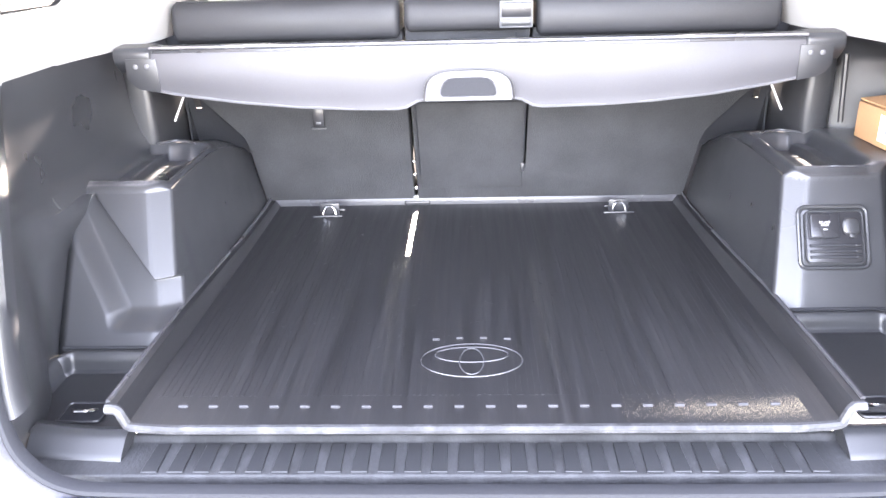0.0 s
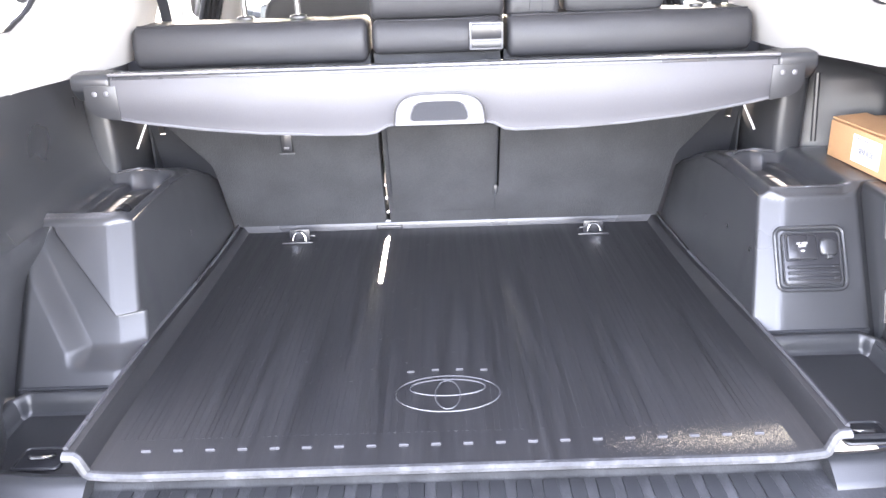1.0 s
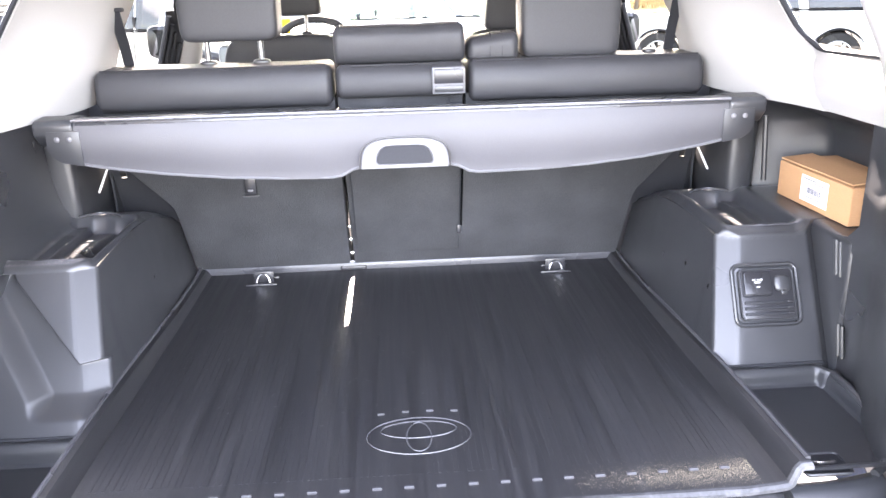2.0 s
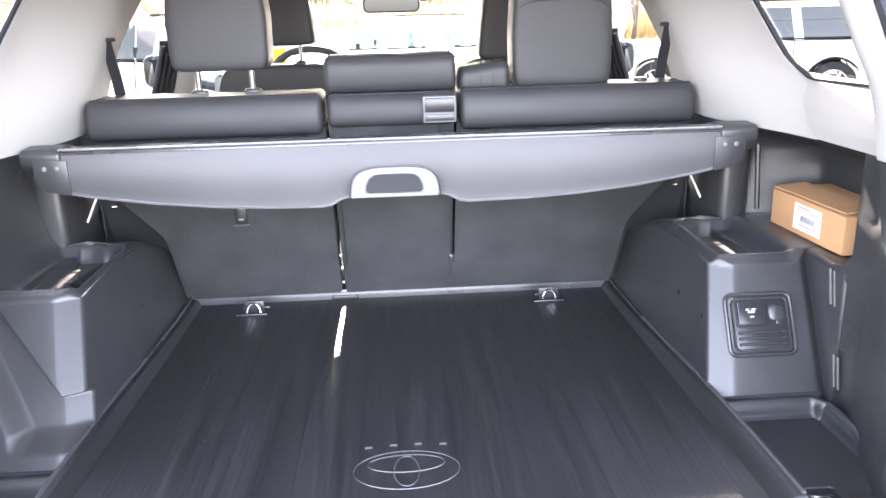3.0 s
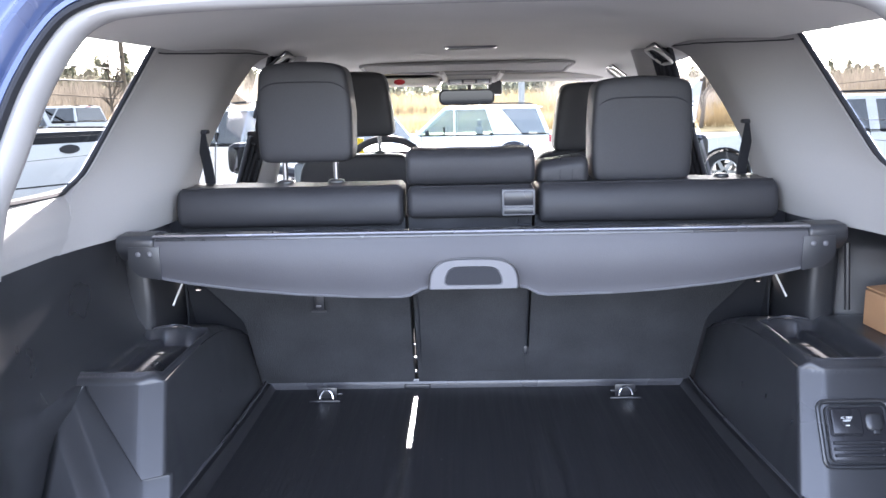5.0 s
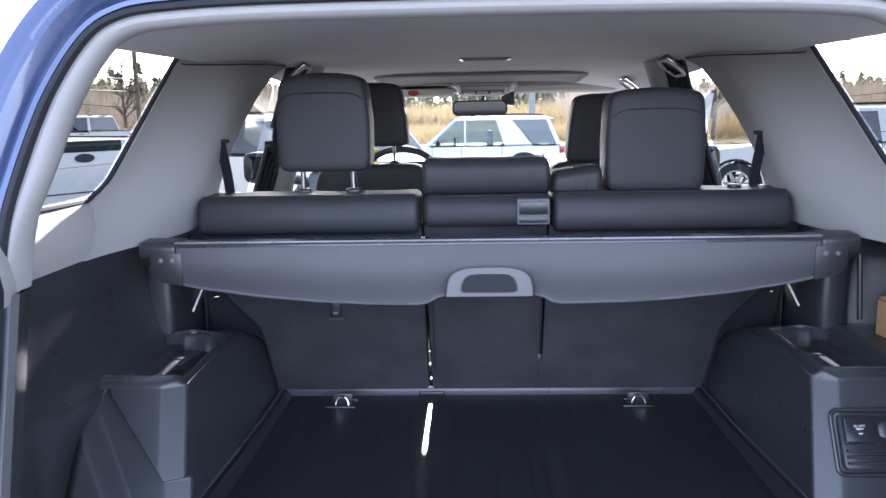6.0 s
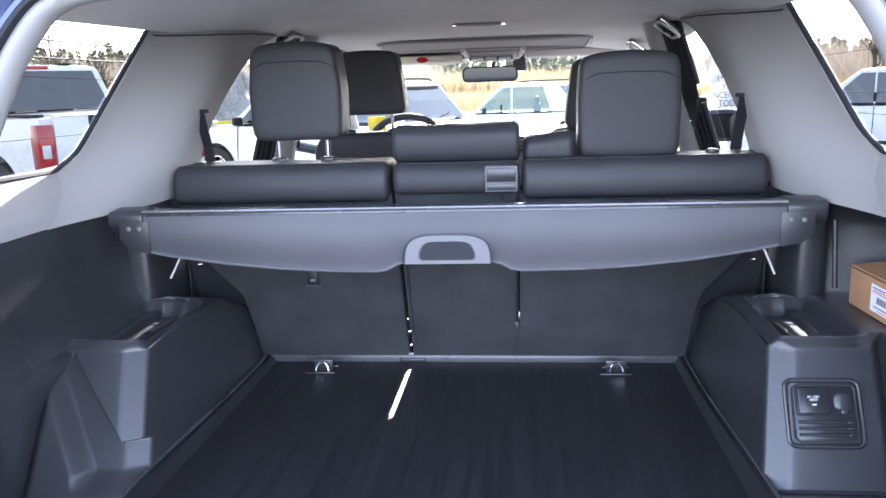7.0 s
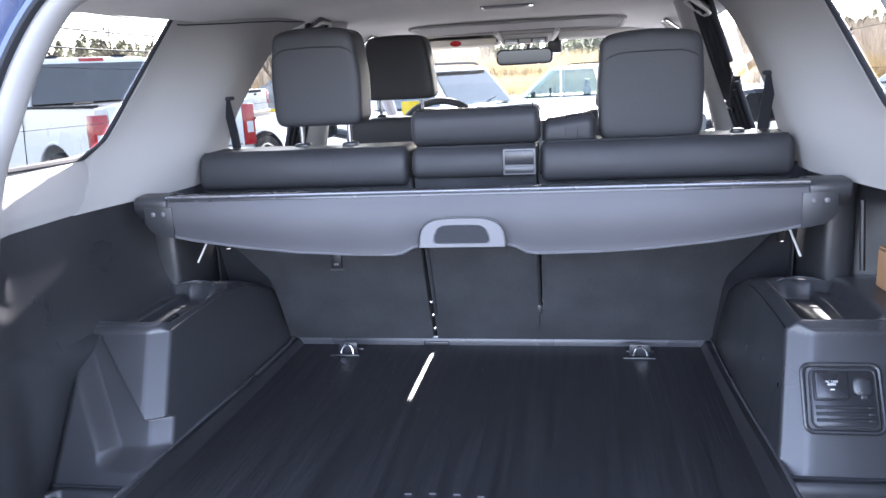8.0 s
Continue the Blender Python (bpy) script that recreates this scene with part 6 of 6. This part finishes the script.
TRUCK_SIDE = [(-2.92, 0.60), (-2.95, 1.42), (-2.90, 1.44), (-1.10, 1.44), (-1.08, 1.40), (1.10, 1.38), (1.40, 1.34), (2.55, 1.24), (2.86, 1.10), (2.95, 0.60)]
truck = vehicle("pickup_truck", "white crew cab pickup truck with black tailgate band", "pickup truck", 5.9, 2.03, 2.03, 1.43, TRUCK_SIDE, (-1.10, -0.95, 0.55, 1.35), (-1.88, 1.92), 0.46, bed=(-2.9, -1.12), lamp_z=(0.85, 1.345), arch=0.12)
HEAD = (-0.845, 0.53)
place(truck, -4.27 + HEAD[0] * 2.95, 7.48 + HEAD[1] * 2.95, -57.9)
truck_far = copy_thing(truck, pose(-15.6, 30.4, ground_at(30.4), 0, 0, 80))
truck_far["label"] = "white pickup truck parked farther off across the lot"

# ---- poles, banner, wires ----
POLE = material("weathered_grey_pole", (0.26, 0.26, 0.26), 0.7, fine=30, bump=0.2)
WOOD = material("weathered_pole_wood", (0.16, 0.125, 0.09), 0.9, fine=40, bump=0.4, stretch=(1, 1, 0.1))
for x, y, r, hgt, mt, text in ((2.35, 29.0, 0.12, 9.0, POLE, "grey steel light pole of the lot"), (1.98, 6.80, 0.036, 4.2, POLE, "slim dark steel post carrying a sales sign"), (-22.5, 52.6, 0.15, 11.0, WOOD, "weathered wooden utility pole"), (-20.1, 12.6, 0.16, 9.0, WOOD, "weathered wooden utility pole")):
    p = thing("light_pole" if mt is POLE else "utility_pole", text, "pole", (x, y, ground_at(y)), group="poles")
    part("shaft", a_tube([(x, y, ground_at(y) - 0.1), (x, y, ground_at(y) + hgt)], r, 12), mt, p)
    if mt is POLE:
        part("base", a_tube([(x, y, ground_at(y) - 0.1), (x, y, ground_at(y) + 0.5)], r * 2.4, 14), LINE, p, "pale concrete base")
    else:
        part("crossarm", a_box(x - 1.1, x + 1.1, y - 0.06, y + 0.06, ground_at(y) + hgt - 0.9, ground_at(y) + hgt - 0.76), mt, p)
banner = thing("banner", "white sales sign with dark lettering hanging on a post", "sign", (2.09, 6.72, 0.38))
part("cloth", a_sheet(lambda u, v: (1.90 + (0.34 + 0.08 * v) * u, 6.74 + 0.006 * math.sin(5 * v + 3 * u), 0.385 + 0.475 * v), 6, 12, (0, 0.003, 0)), PAPER, banner, "white printed board")
lettering("lettering", "LOCK IN\nYOUR\nINCENTIVES\nTODAY", 0.085, INK, banner, pose(2.10, 6.729, 0.535, 90, 0, 0), 0.82)
for k in range(3):
    part("print_bar", a_box(1.98, 2.20, 6.724, 6.728, 0.752 + 0.024 * k, 0.758 + 0.024 * k), INK, banner)
for za, zb in ((10.2, 5.5), (9.6, 4.7), (8.2, 3.9)):
    pts = [(-22.5 + 2.4 * t, 52.6 - 40 * t, ground_at(52.6 - 40 * t) + zb - 0.35 * math.sin(math.pi * t)) for t in (i / 12 for i in range(13))]
    wire = thing("power_line", "thin black overhead power line", "power line", pts[0], group="power lines")
    part("wire", a_tube(pts, 0.045, 5), SEAL, wire)
    pts = [(-22.5 + 90 * t, 52.6 + 6 * t, ground_at(52.6) + za - 1.6 * math.sin(math.pi * t)) for t in (i / 14 for i in range(15))]
    wire = thing("power_line", "thin black overhead power line", "power line", pts[0], group="power lines")
    part("wire", a_tube(pts, 0.045, 5), SEAL, wire)

# ---- woods and brush beyond the lot ----
rnd = random.Random(11)
# distance haze is put into the needles' lightened base colour
EVERGREEN = leaves("hazy_conifer_needles", (0.33, 0.33, 0.25), 0.75, 0.25)
BARE = leaves("bare_grey_brown_twigs", (0.25, 0.215, 0.18), 0.45)
BRUSH = leaves("golden_dry_brush", (0.27, 0.205, 0.118), 0.45, 0.25)


def stuff(name, verts, faces, mat, label, category):
    me = bpy.data.meshes.new(name)
    me.from_pydata(verts, [], faces)
    me.materials.append(mat)
    return tagged(new(name, me), label, category, kind="stuff")


def spray(verts, faces, c, r, h, n, lean=0.3, w=0.05):
    """A clump of thin upright blades or twigs."""
    for _ in range(n):
        a, d = rnd.uniform(0, 6.283), r * math.sqrt(rnd.random())
        b = Vector((c[0] + d * math.cos(a), c[1] + d * math.sin(a), c[2]))
        tip = b + Vector((rnd.uniform(-lean, lean) * h, rnd.uniform(-lean, lean) * h, h * rnd.uniform(0.45, 1.0)))
        side = Vector((math.cos(a * 3), math.sin(a * 3) * 0.3, 0)) * w * rnd.uniform(0.6, 1.4)
        i = len(verts)
        mid = b.lerp(tip, 0.6) + Vector((rnd.uniform(-0.1, 0.1), 0, 0)) * h * 0.5
        verts += [tuple(b - side), tuple(b + side), tuple(mid + side * 0.7), tuple(tip), tuple(mid - side * 0.7)]
        faces += [(i, i + 1, i + 2, i + 4), (i + 4, i + 2, i + 3)]


verts, faces = [], []
for k in range(3600):
    x = rnd.uniform(-75, 75)
    y = rnd.uniform(50, 84) + 0.05 * abs(x)
    spray(verts, faces, (x, y, ground_at(y)), 1.0, rnd.uniform(1.0, 1.8) + (0.5 if x < -12 or x > 12 else 0), 34, 0.30, 0.022)
for k in range(2200):
    x = rnd.uniform(-62, 62)
    y = rnd.uniform(88, 135)
    spray(verts, faces, (x, y, ground_at(y)), 1.5, rnd.uniform(0.7, 1.1) * (0.028 * y + 1.4), 28, 0.22, 0.05)
stuff("brush", verts, faces, BRUSH, "golden dry brush in the field beyond the lot", "brush")
verts, faces = [], []
for k in range(3800):
    x = rnd.choice((-1, 1)) * rnd.uniform(11, 105)
    y = rnd.uniform(60, 112)
    spray(verts, faces, (x, y, ground_at(y)), 1.4, rnd.choice((1.6, 2.4, 3.4, 4.6, 5.6)) * rnd.uniform(0.8, 1.1), 22, 0.26, 0.030)
stuff("bare_thicket", verts, faces, BARE, "bare brown thicket along the field edge", "thicket")
verts, faces = [], []
for k in range(1900):
    x = rnd.uniform(-190, 190)
    y = rnd.uniform(150, 215)
    hgt = rnd.uniform(5.0, 8.6) + 0.9 * math.sin(x * 0.11) + 0.6 * math.sin(x * 0.37 + 1) + (2.2 if rnd.random() < 0.10 else 0) + (3.6 if x < -62 else 2.0 if x < -40 else 0)
    fat = rnd.uniform(0.22, 0.36)
    base = Vector((x, y, ground_at(y)))
    for j in range(190):
        f = rnd.random() ** 0.8
        z = hgt * (0.06 + 0.94 * f)
        rr = hgt * fat * (1 - f) ** 0.8 * rnd.uniform(0.3, 1.0) + 0.08
        a = rnd.uniform(0, 6.283)
        i = len(verts)
        d = Vector((math.cos(a), math.sin(a), 0))
        n = Vector((-d.y, d.x, 0)) * rnd.uniform(0.30, 0.65)
        c = base + Vector((0, 0, z)) + d * rr * 0.6
        tip = c + d * rnd.uniform(0.2, 0.6) - Vector((0, 0, rnd.uniform(-0.1, 0.4)))
        verts += [tuple(c + Vector((0, 0, 0.45))), tuple(tip + n), tuple(tip - n)]
        faces.append((i, i + 1, i + 2))
stuff("conifer_wood", verts, faces, EVERGREEN, "conifer treeline on the skyline with haze painted in its pale colour", "trees")
verts, faces = [], []
for k in range(3800):
    x = rnd.choice((-1, 1)) * rnd.uniform(14, 150)
    y = rnd.uniform(95, 150)
    spray(verts, faces, (x, y, ground_at(y)), 1.4, rnd.uniform(4.4, 8.4) + (0.8 if x < 0 else 0), 34, 0.17, 0.040)
stuff("bare_wood", verts, faces, BARE, "bare deciduous trees in front of the conifers", "trees")


def bare_tree(x, y, hgt, seed):
    r2 = random.Random(seed)
    t = thing("bare_tree", "tall leafless tree standing above the brush", "tree", (x, y, ground_at(y)), group="bare trees")
    base = Vector((x, y, ground_at(y) - 0.1))
    top = base + Vector((r2.uniform(-0.4, 0.4), 0, hgt))
    bm = bmesh.new()
    rings = []
    for i in range(9):
        f = i / 8
        c = base.lerp(top, f) + Vector((0.12 * math.sin(4 * f + seed), 0, 0))
        rr = 0.14 * (1 - f) ** 0.8 + 0.015
        rings.append([(c.x + rr * math.cos(a), c.y + rr * math.sin(a), c.z) for a in (2 * math.pi * j / 6 for j in range(6))])
    loft(bm, rings)
    part("trunk", bm, BARE, t)
    bm = bmesh.new()

    def limb(p, d, ln, rad, depth):
        q = p + d * ln
        tube(bm, [p, p.lerp(q, 0.5) + Vector((r2.uniform(-0.05, 0.05), 0, 0.04)) * ln, q], rad, 4)
        if depth:
            for _ in range(4):
                nd = (d + Vector((r2.uniform(-0.7, 0.7), r2.uniform(-0.7, 0.7), r2.uniform(0.0, 0.6)))).normalized()
                limb(p.lerp(q, r2.uniform(0.35, 1.0)), nd, ln * r2.uniform(0.45, 0.7), rad * 0.55, depth - 1)
    for k in range(16):
        f = 0.28 + 0.70 * k / 16
        a = r2.uniform(0, 6.283)
        d = Vector((math.cos(a) * 0.8, math.sin(a) * 0.8, r2.uniform(0.6, 1.2))).normalized()
        limb(base.lerp(top, f), d, hgt * 0.26 * (1.15 - f), 0.075 * (1.2 - f), 2)
    part("crown", bm, BARE, t, "open crown of fine bare branches")
    return t


for x, y, hgt, seed in ((-31.0, 50, 6.6, 3), (-36.0, 54, 5.0, 7), (-27.5, 62, 7.4, 9), (-25.0, 64, 6.6, 21), (-42.0, 58, 7.6, 31), (-33.5, 60, 6.2, 33), (-46.0, 62, 6.0, 35), (15.5, 50, 4.8, 12), (22.0, 52, 5.4, 15), (30.0, 50, 6.0, 16)):
    bare_tree(x, y, hgt, seed)

# yellow card by the wheel
card = thing("yellow_card", "bright yellow plastic card standing on the dashboard", "card", (-0.476, 2.33, 0.50))
part("sheet", a_box(-0.515, -0.437, 2.328, 2.331, 0.490, 0.565, 0.001), YELLOW, card)
part("foot", a_box(-0.50, -0.45, 2.325, 2.42, 0.482, 0.490, 0.001), YELLOW, card)


# mound of broken rock beyond the lot, and the yellow kerb before it
ROCK = material("grey_broken_rock", (0.30, 0.295, 0.29), 0.9, var=0.3, scale=0.8, fine=5, bump=0.5)
mound = thing("rock_mound", "grey mound of broken rock beyond the lot", "rock pile", (-18.5, 51.0, ground_at(51.0)))
rr = random.Random(4)
bm = bmesh.new()
N = 44


def mound_at(u, v):
    a = 2 * math.pi * u
    k = v
    f = (1 - k) ** 1.1 * (1 + 0.18 * math.sin(3 * a + 1)) + 0.10 * math.sin(9 * a + 14 * k) * k * (1 - k) + 0.05 * rr.uniform(-1, 1) * (0 < k < 1)
    return (-18.5 + 6.6 * k * math.cos(a), 51.0 + 4.0 * k * math.sin(a), ground_at(51.0) - 0.1 + 2.8 * max(0, f))


sheet(bm, mound_at, N, 18)
part("heap", bm, ROCK, mound, smooth=False)
structure("kerb", a_box(-46.0, -8.0, 45.0, 45.25, ground_at(45.0) - 0.1, ground_at(45.0) + 0.16, 0.02), YELLOW, "yellow painted kerb along the far edge of the lot", "kerb")
